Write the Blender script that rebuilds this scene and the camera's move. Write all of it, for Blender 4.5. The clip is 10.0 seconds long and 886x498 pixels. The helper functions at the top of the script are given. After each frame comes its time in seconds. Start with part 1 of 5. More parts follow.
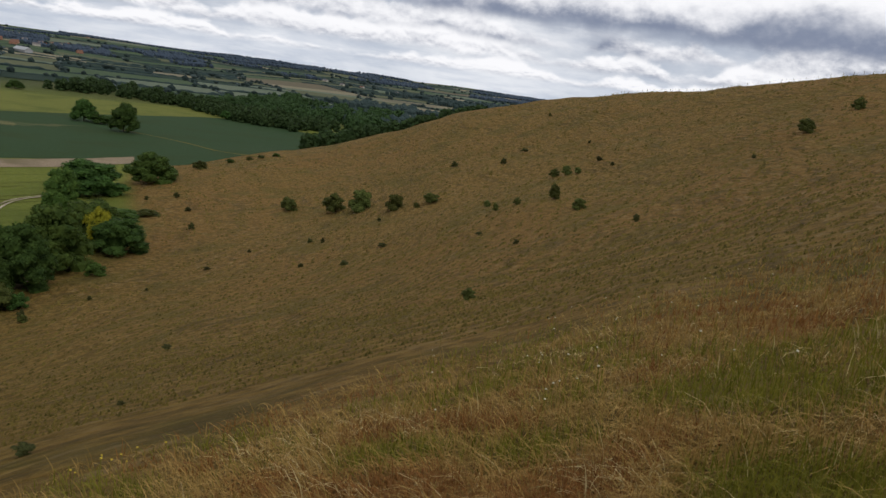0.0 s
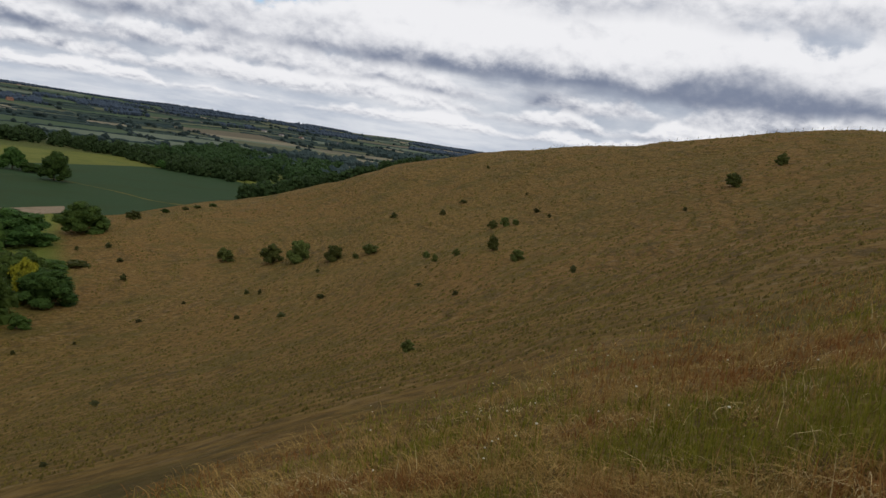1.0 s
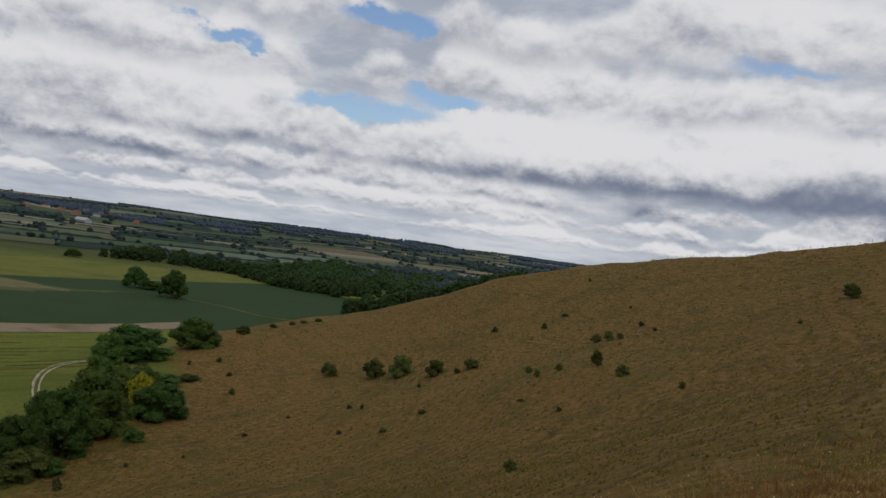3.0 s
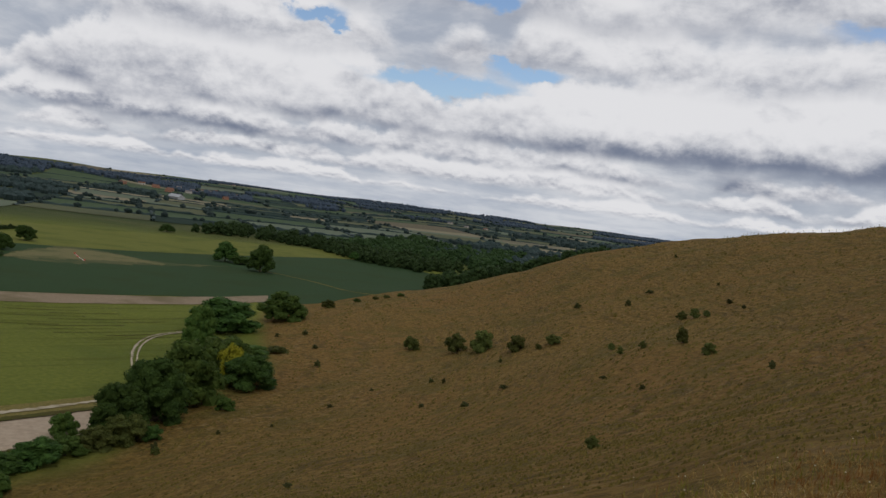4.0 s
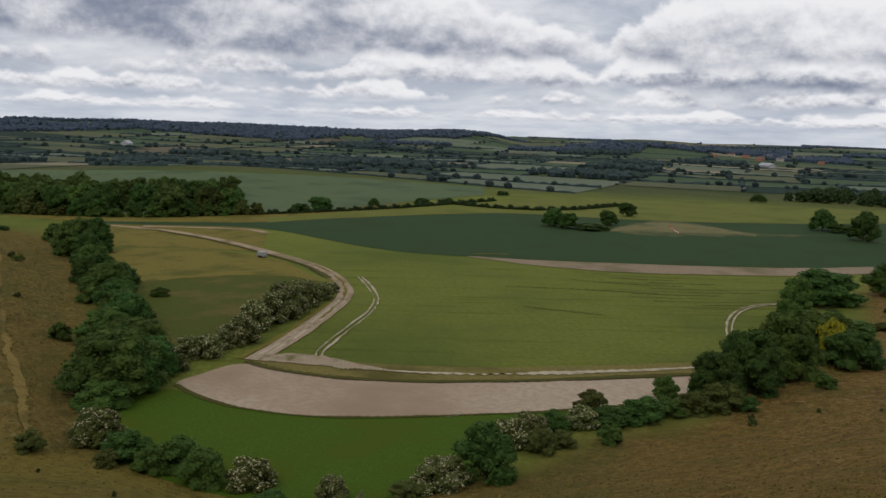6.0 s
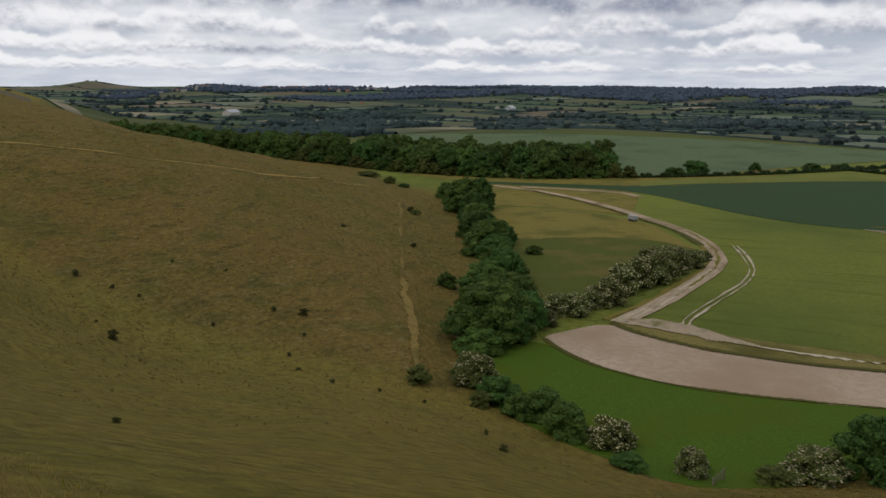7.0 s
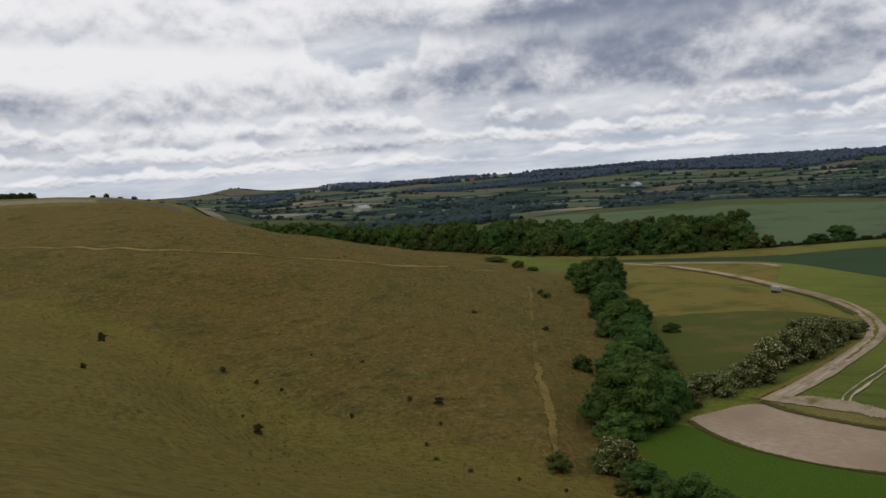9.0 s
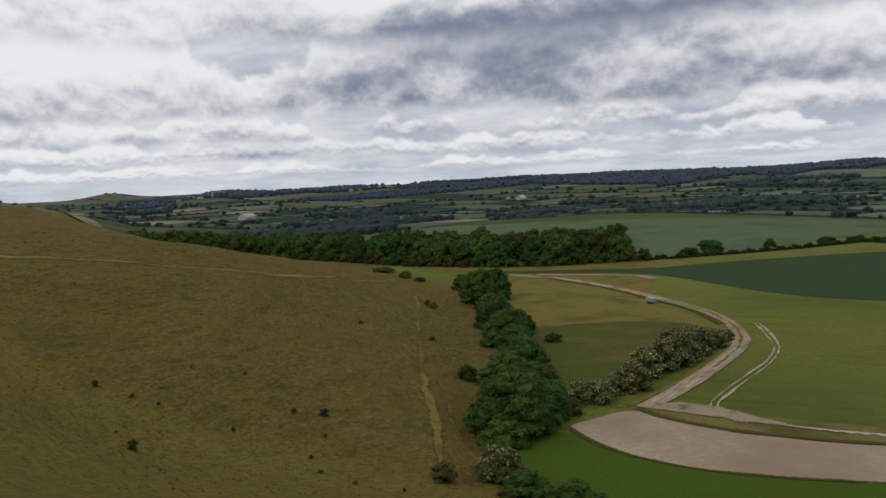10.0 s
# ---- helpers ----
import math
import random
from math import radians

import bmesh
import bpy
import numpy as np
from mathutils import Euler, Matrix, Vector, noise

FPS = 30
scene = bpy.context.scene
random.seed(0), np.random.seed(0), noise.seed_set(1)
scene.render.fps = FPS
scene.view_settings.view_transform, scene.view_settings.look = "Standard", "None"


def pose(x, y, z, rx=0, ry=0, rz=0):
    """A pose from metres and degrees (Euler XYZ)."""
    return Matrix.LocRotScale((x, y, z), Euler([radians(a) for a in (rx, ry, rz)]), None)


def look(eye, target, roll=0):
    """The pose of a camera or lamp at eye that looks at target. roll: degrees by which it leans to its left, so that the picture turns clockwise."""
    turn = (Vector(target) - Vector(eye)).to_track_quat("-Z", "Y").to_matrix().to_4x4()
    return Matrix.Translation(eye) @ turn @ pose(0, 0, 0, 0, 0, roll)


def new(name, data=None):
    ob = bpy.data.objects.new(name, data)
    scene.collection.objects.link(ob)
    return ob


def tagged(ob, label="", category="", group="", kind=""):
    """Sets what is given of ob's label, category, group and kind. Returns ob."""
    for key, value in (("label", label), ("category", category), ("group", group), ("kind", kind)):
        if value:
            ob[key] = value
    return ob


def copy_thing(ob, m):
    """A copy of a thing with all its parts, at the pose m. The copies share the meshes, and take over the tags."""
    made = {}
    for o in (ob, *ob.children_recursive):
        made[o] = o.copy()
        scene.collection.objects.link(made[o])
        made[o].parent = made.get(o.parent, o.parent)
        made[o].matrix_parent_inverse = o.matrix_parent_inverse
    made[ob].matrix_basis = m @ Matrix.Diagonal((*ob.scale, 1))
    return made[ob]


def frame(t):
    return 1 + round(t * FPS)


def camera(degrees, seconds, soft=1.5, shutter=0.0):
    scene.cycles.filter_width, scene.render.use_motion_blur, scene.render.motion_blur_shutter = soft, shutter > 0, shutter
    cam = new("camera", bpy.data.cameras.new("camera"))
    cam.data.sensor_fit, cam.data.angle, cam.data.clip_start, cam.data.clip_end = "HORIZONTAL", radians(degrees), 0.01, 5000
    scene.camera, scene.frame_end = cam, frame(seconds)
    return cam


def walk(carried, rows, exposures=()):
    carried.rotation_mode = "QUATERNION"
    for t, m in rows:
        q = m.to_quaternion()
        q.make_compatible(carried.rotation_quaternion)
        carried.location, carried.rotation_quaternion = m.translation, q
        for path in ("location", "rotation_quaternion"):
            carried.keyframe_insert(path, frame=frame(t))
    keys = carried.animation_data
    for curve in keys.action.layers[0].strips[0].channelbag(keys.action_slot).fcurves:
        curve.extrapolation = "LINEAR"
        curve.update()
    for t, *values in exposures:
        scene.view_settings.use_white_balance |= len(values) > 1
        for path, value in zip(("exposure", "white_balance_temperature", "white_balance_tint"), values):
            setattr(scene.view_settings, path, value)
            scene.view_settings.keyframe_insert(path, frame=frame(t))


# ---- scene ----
# ---- camera: one standpoint on the scarp, panning from the right-hand hill to the left-hand one ----
cam = camera(56.91, 10.0)
PATH = [
    (0.0, pose(0, 0, 44.93, 78.66, -7.66, 1.53)),
    (0.5, pose(0, 0, 44.96, 80.07, -8.16, -1.39)),
    (1.0, pose(0, 0, 45.0, 82.80, -8.31, -2.71)),
    (1.5, pose(0, 0, 45.03, 84.22, -8.28, -2.65)),
    (2.0, pose(0, 0, 45.07, 87.82, -7.78, -2.23)),
    (2.5, pose(0, 0, 45.08, 90.11, -7.47, 0.63)),
    (3.8, pose(0, 0, 45.08, 88.25, -7.37, 9.05)),
    (4.0, pose(0, 0, 45.08, 87.34, -7.31, 10.13)),
    (4.5, pose(0, 0, 45.07, 85.69, -6.04, 17.81)),
    (5.0, pose(0, 0, 45.06, 85.05, -5.09, 24.87)),
    (5.5, pose(0, 0, 45.05, 83.38, -3.69, 35.90)),
    (5.7, pose(0, 0, 45.05, 83.01, -2.95, 41.64)),
    (6.8, pose(0, 0, 45.02, 79.06, -0.23, 70.00)),
    (7.0, pose(0, 0, 45.02, 78.97, -0.38, 75.35)),
    (7.5, pose(0, 0, 45.01, 80.22, 0.93, 84.04)),
    (8.0, pose(0, 0, 45.01, 80.51, 2.13, 88.37)),
    (8.5, pose(0, 0, 45.01, 80.64, 3.28, 88.60)),
    (9.0, pose(0, 0, 45.03, 85.17, 3.90, 83.90)),
    (9.5, pose(0, 0, 45.04, 87.00, 3.70, 78.42)),
    (10.0, pose(0, 0, 45.04, 85.45, 2.66, 76.09)),
]
walk(cam, PATH, [(0.0, -0.08), (1.0, -0.24), (2.5, -0.52), (4.0, -0.46), (4.5, -0.40), (5.5, -0.32), (7.0, -0.22), (8.5, -0.22), (9.0, -0.30), (10.0, -0.32)])

# ---- node helpers ----
def node(tree, kind, **values):
    """A node; each value is a constant or another node's socket."""
    n = tree.nodes.new(kind)
    for key, value in values.items():
        slot = n.inputs[int(key[1:])] if key[0] == "i" and key[1:].isdigit() else n.inputs[key.replace("_", " ")]
        if isinstance(value, bpy.types.NodeSocket):
            tree.links.new(value, slot)
        else:
            slot.default_value = value
    return n


def math_node(tree, op, a, b=0.0, c=0.0, clamp=False):
    n = node(tree, "ShaderNodeMath", i0=a, i1=b, i2=c)
    n.operation, n.use_clamp = op, clamp
    return n.outputs[0]


def vec_node(tree, op, a, b=(0, 0, 0)):
    n = node(tree, "ShaderNodeVectorMath", i0=a, i1=b)
    n.operation = op
    return n.outputs["Value"] if op in ("DOT_PRODUCT", "LENGTH", "DISTANCE") else n.outputs[0]


def span(tree, x, lo, hi, a=0.0, b=1.0):
    """x from lo..hi to a..b, clamped and smooth."""
    n = node(tree, "ShaderNodeMapRange", i0=x, i1=lo, i2=hi, i3=a, i4=b)
    n.interpolation_type = "SMOOTHSTEP"
    return n.outputs[0]


def mix(tree, fac, a, b, blend="MIX"):
    n = tree.nodes.new("ShaderNodeMix")
    n.data_type, n.blend_type = "RGBA", blend
    for slot, value in ((n.inputs[0], fac), (n.inputs[6], a), (n.inputs[7], b)):
        if isinstance(value, bpy.types.NodeSocket):
            tree.links.new(value, slot)
        else:
            slot.default_value = (*value, 1) if isinstance(value, tuple) and len(value) == 3 else value
    return n.outputs[2]


def fbm(tree, vector, scale, detail=4.0, rough=0.55, distort=0.0):
    return node(tree, "ShaderNodeTexNoise", Vector=vector, Scale=scale, Detail=detail, Roughness=rough, Distortion=distort).outputs["Fac"]


# ---- world: broken cloud over a blue sky ----
SUN_TURN, SUN_HEIGHT = -150.0, 48.0
world = bpy.data.worlds.new("sky")
scene.world = world
world.use_nodes = True
wt = world.node_tree
wt.nodes.clear()
sky = wt.nodes.new("ShaderNodeTexSky")
sky.sky_type, sky.sun_disc = "NISHITA", False
sky.sun_elevation, sky.sun_rotation = radians(SUN_HEIGHT), radians(SUN_TURN)
sky.air_density, sky.dust_density = 1.2, 0.6
ray = wt.nodes.new("ShaderNodeTexCoord").outputs["Generated"]
split = node(wt, "ShaderNodeSeparateXYZ", i0=ray)
up = math_node(wt, "MAXIMUM", split.outputs[2], 0.0)
flat = node(wt, "ShaderNodeCombineXYZ", i0=split.outputs[0], i1=split.outputs[1], i2=0.0).outputs[0]


def dome(scale):
    """Where a ray meets a flat cloud deck overhead."""
    k = math_node(wt, "DIVIDE", scale, math_node(wt, "ADD", up, 0.3))
    n = node(wt, "ShaderNodeVectorMath", i0=flat)
    n.operation = "SCALE"
    wt.links.new(k, n.inputs["Scale"])
    return n.outputs[0]


# bearing round the horizon and elevation over it, in degrees, with no seam
ring = vec_node(wt, "MULTIPLY", vec_node(wt, "NORMALIZE", flat), (57.3, 57.3, 0.0))
lift = math_node(wt, "MULTIPLY", math_node(wt, "ARCSINE", split.outputs[2]), 57.296)
spot = vec_node(wt, "ADD", vec_node(wt, "MULTIPLY", ring, (0.62, 0.62, 0.0)), node(wt, "ShaderNodeCombineXYZ", i0=0.0, i1=0.0, i2=lift).outputs[0])
fray = math_node(wt, "SUBTRACT", fbm(wt, spot, 0.30, 6.0, 0.6), 0.5)
bearing = math_node(wt, "ADD", math_node(wt, "MULTIPLY", math_node(wt, "ARCTAN2", math_node(wt, "MULTIPLY", split.outputs[0], -1.0), split.outputs[1]), 57.296), math_node(wt, "MULTIPLY", fray, 11.0))
tilt = math_node(wt, "ADD", lift, math_node(wt, "MULTIPLY", fray, 5.0))
# single clouds and gaps: bearing, elevation, half width, half height, gap, darkening (negative: brightening)
CLOUDS = (
    (11, 8.6, 6.5, 0.9, 1.25, 0.0), (5.5, 10.2, 3.0, 0.7, 1.1, 0.0), (10.5, 15.2, 4, 1.2, 1.2, 0.0), (20.5, 12.1, 3.0, 0.8, 1.2, 0.0), (-17, 13.9, 5, 0.8, 0.8, 0.0),
    (-10, 5.3, 15, 0.85, 0.0, 0.58), (-23, 6.3, 7, 1.4, 0.0, 0.46), (32, 3.7, 9, 0.6, 0.0, 0.40), (24, 3.4, 6, 0.5, 0.0, 0.35), (-4, 8.6, 8, 1.9, 0.0, -0.34), (-9.4, 9.4, 1.6, 0.9, 0.0, 0.25),
    (39, 4.7, 2.6, 1.0, 0.0, -0.55), (50, 2.5, 3, 0.5, 0.0, -0.35), (70, 9.4, 10, 2.5, 0.0, 0.92), (80, 6.6, 6, 1.1, 0.0, 0.38), (60, 10.5, 7, 2.0, 0.0, 0.45),
    (87.7, 4.7, 4, 0.6, 0.0, -0.30), (90, 3.2, 5, 0.6, 0.0, 0.30), (52, 2.5, 2.5, 0.6, 0.0, -0.30), (99.5, 3.6, 3, 1.0, 0.0, -0.30), (56, 6.5, 7, 1.0, 0.0, 0.25), (97, 10, 6, 2.5, 0.0, -0.15),
)
more_gap, more_grey = 0.0, 0.0
for c_az, c_el, c_w, c_h, c_gap, c_grey in CLOUDS:
    du = math_node(wt, "DIVIDE", math_node(wt, "SUBTRACT", bearing, float(c_az)), float(c_w))
    dv = math_node(wt, "DIVIDE", math_node(wt, "SUBTRACT", tilt, float(c_el)), float(c_h))
    near = math_node(wt, "ADD", math_node(wt, "MULTIPLY", du, du), math_node(wt, "MULTIPLY", dv, dv))
    blot = math_node(wt, "EXPONENT", math_node(wt, "MULTIPLY", near, -1.0))
    if c_gap:
        more_gap = math_node(wt, "MULTIPLY_ADD", blot, c_gap, more_gap)
    if c_grey:
        more_grey = math_node(wt, "MULTIPLY_ADD", blot, c_grey, more_grey)
closed = span(wt, more_gap, 0.34, 0.95, 1.0, 0.0)
WHITE_CLOUD, GREY_CLOUD = (1.02, 1.02, 1.05), (0.240, 0.280, 0.385)


def cloud_row(k, base, thick, gap, under, soft, narrow):
    """One rank of cumulus: flat grey base, heaped bright top; returns its colour and its cover."""
    far = vec_node(wt, "ADD", vec_node(wt, "MULTIPLY", ring, (narrow, narrow, 0.0)), (0.0, 0.0, 37.0 * k))
    here = vec_node(wt, "ADD", vec_node(wt, "MULTIPLY", spot, (1.2 * narrow, 1.2 * narrow, 1.0)), (11.0 * k, 0.0, 37.0 * k))
    prof = fbm(wt, far, 0.42 / thick, 3.0, 0.5)
    wob = fbm(wt, vec_node(wt, "ADD", far, (0.0, 0.0, 9.0)), 0.60 / thick, 5.0, 0.6)
    puff = math_node(wt, "SUBTRACT", fbm(wt, here, 1.5 / thick, 8.0, 0.60, 0.15), 0.5)
    shed = math_node(wt, "SUBTRACT", fbm(wt, vec_node(wt, "ADD", here, (0.0, 0.0, 0.16 * thick)), 1.5 / thick, 7.0, 0.58, 0.15), 0.5)
    cells = node(wt, "ShaderNodeTexVoronoi", Vector=vec_node(wt, "ADD", here, (5.0, 0.0, 0.0)), Scale=1.1 / thick)
    cells.feature, cells.normalize = "SMOOTH_F1", True
    cells.inputs["Detail"].default_value, cells.inputs["Roughness"].default_value, cells.inputs["Smoothness"].default_value = 4.0, 0.55, 0.35
    heap = math_node(wt, "SUBTRACT", 0.62, cells.outputs["Distance"])
    low = math_node(wt, "MULTIPLY_ADD", wob, 0.7 * thick, base - 0.35 * thick)
    top = math_node(wt, "MULTIPLY_ADD", prof, 4.2 * thick, math_node(wt, "SUBTRACT", low, gap * 4.2 * thick))
    top = math_node(wt, "MULTIPLY_ADD", heap, 0.75 * thick, math_node(wt, "MULTIPLY_ADD", puff, 0.9 * thick, top))
    above = math_node(wt, "SUBTRACT", top, lift)
    over = math_node(wt, "SUBTRACT", math_node(wt, "MULTIPLY_ADD", puff, 0.25 * thick, lift), low)
    cover = math_node(wt, "MULTIPLY", span(wt, above, -0.03 * thick * soft, 0.14 * thick * soft), span(wt, over, -0.08 * thick * soft, 0.12 * thick * soft))
    level = math_node(wt, "DIVIDE", over, thick)
    tone = math_node(wt, "ADD", math_node(wt, "MULTIPLY", level, 0.95), math_node(wt, "ADD", math_node(wt, "MULTIPLY", math_node(wt, "SUBTRACT", puff, shed), 1.9), math_node(wt, "MULTIPLY", heap, 1.05)))
    tone = math_node(wt, "ADD", tone, math_node(wt, "MULTIPLY", span(wt, above, 0.30 * thick, 0.0), 0.22))
    tone = math_node(wt, "SUBTRACT", tone, math_node(wt, "ADD", more_grey, under))
    tone = span(wt, tone, -0.30, 1.02)
    return mix(wt, tone, GREY_CLOUD, WHITE_CLOUD), math_node(wt, "MULTIPLY", cover, closed)


seen = mix(wt, 1.0, sky.outputs[0], (0.122, 0.130, 0.152), "MULTIPLY")
veil = fbm(wt, vec_node(wt, "MULTIPLY", spot, (0.35, 0.35, 1.6)), 1.0, 6.0, 0.6)
seen = mix(wt, span(wt, lift, 7.0, 1.5), seen, mix(wt, span(wt, veil, 0.35, 0.65), (0.53, 0.60, 0.72), (0.80, 0.84, 0.91)))
# a high grey-white sheet, torn open in the gaps
sheet = fbm(wt, vec_node(wt, "ADD", vec_node(wt, "MULTIPLY", spot, (0.5, 0.5, 1.0)), (3.0, 7.0, 1.0)), 0.22, 7.0, 0.6, 0.3)
seen = mix(wt, math_node(wt, "MULTIPLY", closed, span(wt, lift, 1.0, 4.0, 0.45, 0.96)), seen, mix(wt, span(wt, sheet, 0.36, 0.64), (0.50, 0.55, 0.65), (0.90, 0.91, 0.95)))
for row in ((1, 1.2, 0.9, 0.38, -0.12, 2.6, 0.42), (2, 2.3, 1.5, 0.38, -0.04, 2.0, 0.60), (3, 3.5, 2.4, 0.37, 0.02, 1.5, 0.75), (4, 5.0, 4.6, 0.30, 0.10, 1.1, 0.9), (5, 9.9, 4.6, 0.35, 0.02, 2.0, 0.85), (6, 13.6, 6.0, 0.31, 0.04, 2.2, 0.9)):
    colour, cover = cloud_row(*row)
    seen = mix(wt, cover, seen, colour)
dim = math_node(wt, "MULTIPLY", span(wt, more_grey, 0.0, 0.8, 0.0, 0.85), span(wt, fray, -0.25, 0.15, 0.7, 1.0))
seen = mix(wt, dim, seen, mix(wt, 0.35, GREY_CLOUD, seen))
deck = mix(wt, span(wt, fbm(wt, dome(2.6), 0.7, 7.0, 0.55, 0.3), 0.35, 0.68), WHITE_CLOUD, (0.42, 0.46, 0.55))
seen = mix(wt, span(wt, lift, 17.0, 24.0), seen, deck)
backdrop = node(wt, "ShaderNodeBackground", Color=seen, Strength=1.0)
wt.links.new(backdrop.outputs[0], node(wt, "ShaderNodeOutputWorld").inputs[0])

sun = new("sun", bpy.data.lights.new("sun", "SUN"))
sun.data.energy, sun.data.angle, sun.data.color = 1.0, radians(14), (1.0, 0.93, 0.80)
sun.matrix_world = look((0, 0, 0), (-math.sin(radians(SUN_TURN)) * -1, -math.cos(radians(SUN_TURN)), -math.tan(radians(SUN_HEIGHT))))

# ---- materials ----
def material(name, rough=0.9):
    m = bpy.data.materials.new(name)
    m.use_nodes = True
    t = m.node_tree
    b = t.nodes["Principled BSDF"]
    b.inputs["Roughness"].default_value = rough
    b.inputs["Specular IOR Level"].default_value = 0.04
    return m, t, b


def relief_on(t, b, height, strength, distance):
    n = node(t, "ShaderNodeBump", Height=height, Strength=strength, Distance=distance)
    t.links.new(n.outputs[0], b.inputs["Normal"])


def soil(name, low, high, stain, scale=0.35, stretch=(1, 1, 1), rows=None):
    """Bare or cropped ground: two scales of mottling, fine grain and, if rows is set, drilled rows (bearing, spacing)."""
    m, t, b = material(name)
    p = t.nodes.new("ShaderNodeTexCoord").outputs["Object"]
    q = vec_node(t, "MULTIPLY", p, stretch)
    broad = fbm(t, q, scale * 0.09, 4, 0.6)
    fine = fbm(t, q, scale * 3, 6, 0.65)
    c = mix(t, span(t, fine, 0.32, 0.68), low, high)
    c = mix(t, span(t, broad, 0.46, 0.68), c, stain)
    h = fine
    if rows:
        a = radians(rows[0])
        across = vec_node(t, "DOT_PRODUCT", p, (math.cos(a), math.sin(a), 0))
        wob = math_node(t, "ADD", across, math_node(t, "MULTIPLY", fbm(t, p, 0.03, 2), 14.0))
        line = math_node(t, "SINE", math_node(t, "MULTIPLY", wob, 6.283 / rows[1]))
        mask = math_node(t, "MULTIPLY", span(t, line, 0.90, 1.0), span(t, fbm(t, p, 0.05, 3), 0.42, 0.6, 0.15, 0.7))
        c = mix(t, mask, c, tuple(v * 0.55 for v in low))
        h = math_node(t, "SUBTRACT", fine, mask)
    t.links.new(c, b.inputs["Base Color"])
    relief_on(t, b, h, 0.5, 0.12)
    return m


def land_material():
    """Dry downland turf on the scarp, young cereal on the valley floor, plain pasture far out; the sheet's 'cover' says where."""
    m, t, b = material("downland")
    p = t.nodes.new("ShaderNodeTexCoord").outputs["Object"]
    mask = node(t, "ShaderNodeSeparateColor", i0=node(t, "ShaderNodeAttribute").outputs["Color"])
    t.nodes["Attribute"].attribute_name = "cover"
    big, mid = fbm(t, p, 0.013, 4, 0.55, 0.4), fbm(t, p, 0.09, 5, 0.6, 0.5)
    small, grain = fbm(t, p, 1.1, 5, 0.65), fbm(t, p, 5.5, 4, 0.7)
    streak = fbm(t, vec_node(t, "MULTIPLY", p, (0.55, 1.3, 2.2)), 0.9, 6, 0.7, 0.6)
    turf = mix(t, span(t, small, 0.32, 0.68), (0.108, 0.072, 0.016), (0.205, 0.138, 0.033))
    rust = span(t, big, 0.44, 0.62)
    turf = mix(t, math_node(t, "MULTIPLY", rust, 0.38), turf, (0.189, 0.106, 0.027))
    turf = mix(t, math_node(t, "MULTIPLY", span(t, mid, 0.48, 0.66), 0.65), turf, (0.091, 0.082, 0.016))
    turf = mix(t, math_node(t, "MULTIPLY", span(t, streak, 0.55, 0.72), 0.65), turf, (0.048, 0.039, 0.010))
    turf = mix(t, math_node(t, "MULTIPLY", span(t, streak, 0.42, 0.28), 0.5), turf, (0.244, 0.178, 0.052))
    turf = mix(t, math_node(t, "MULTIPLY", span(t, grain, 0.55, 0.75), 0.45), turf, (0.048, 0.038, 0.010))
    clump = fbm(t, p, 0.8, 7, 0.74, 0.0)
    turf = mix(t, math_node(t, "MULTIPLY", span(t, clump, 0.50, 0.62), 0.42), turf, (0.056, 0.044, 0.015))
    turf = mix(t, math_node(t, "MULTIPLY", span(t, clump, 0.44, 0.34), 0.45), turf, (0.214, 0.152, 0.054))
    # trodden terraces along the contours: darker bands and flecks, paler flecks
    contour = fbm(t, vec_node(t, "MULTIPLY", p, (0.11, 0.11, 1.25)), 1.0, 6, 0.66, 0.5)
    fleck = fbm(t, vec_node(t, "MULTIPLY", p, (0.42, 0.42, 3.2)), 1.0, 5, 0.7, 0.3)
    where = span(t, fbm(t, p, 0.017, 3, 0.6), 0.36, 0.58, 0.35, 1.0)
    turf = mix(t, math_node(t, "MULTIPLY", math_node(t, "MULTIPLY", span(t, contour, 0.53, 0.63), 0.55), where), turf, (0.056, 0.047, 0.016))
    turf = mix(t, math_node(t, "MULTIPLY", math_node(t, "MULTIPLY", span(t, fleck, 0.56, 0.66), 0.62), where), turf, (0.041, 0.036, 0.012))
    turf = mix(t, math_node(t, "MULTIPLY", math_node(t, "MULTIPLY", span(t, fleck, 0.45, 0.35), 0.42), where), turf, (0.254, 0.190, 0.082))
    lush = mask.outputs[2]
    turf = mix(t, math_node(t, "MULTIPLY", lush, span(t, clump, 0.35, 0.6, 0.95, 0.35)), turf, (0.215, 0.160, 0.028))
    # turf tone by the sheet's alpha: lighter and bluer at 1, less red at 0
    turf = mix(t, t.nodes["Attribute"].outputs["Alpha"], turf, mix(t, 1.0, turf, (1.13, 1.08, 1.42), "MULTIPLY"))
    turf = mix(t, span(t, t.nodes["Attribute"].outputs["Alpha"], 0.6, 0.2), turf, mix(t, 1.0, turf, (0.88, 0.99, 1.10), "MULTIPLY"))
    crop = mix(t, span(t, fbm(t, p, 0.8, 5, 0.65), 0.3, 0.7), (0.118, 0.140, 0.026), (0.176, 0.194, 0.040))
    crop = mix(t, span(t, fbm(t, p, 0.018, 4, 0.6), 0.42, 0.7), crop, (0.098, 0.125, 0.026))
    along_row = vec_node(t, "DOT_PRODUCT", p, (0.62, 0.78, 0.0))
    over_row = vec_node(t, "DOT_PRODUCT", p, (-0.78, 0.62, 0.0))
    rows = fbm(t, node(t, "ShaderNodeCombineXYZ", i0=math_node(t, "MULTIPLY", along_row, 0.02), i1=math_node(t, "MULTIPLY", over_row, 0.30), i2=0.0).outputs[0], 1.0, 5, 0.65)
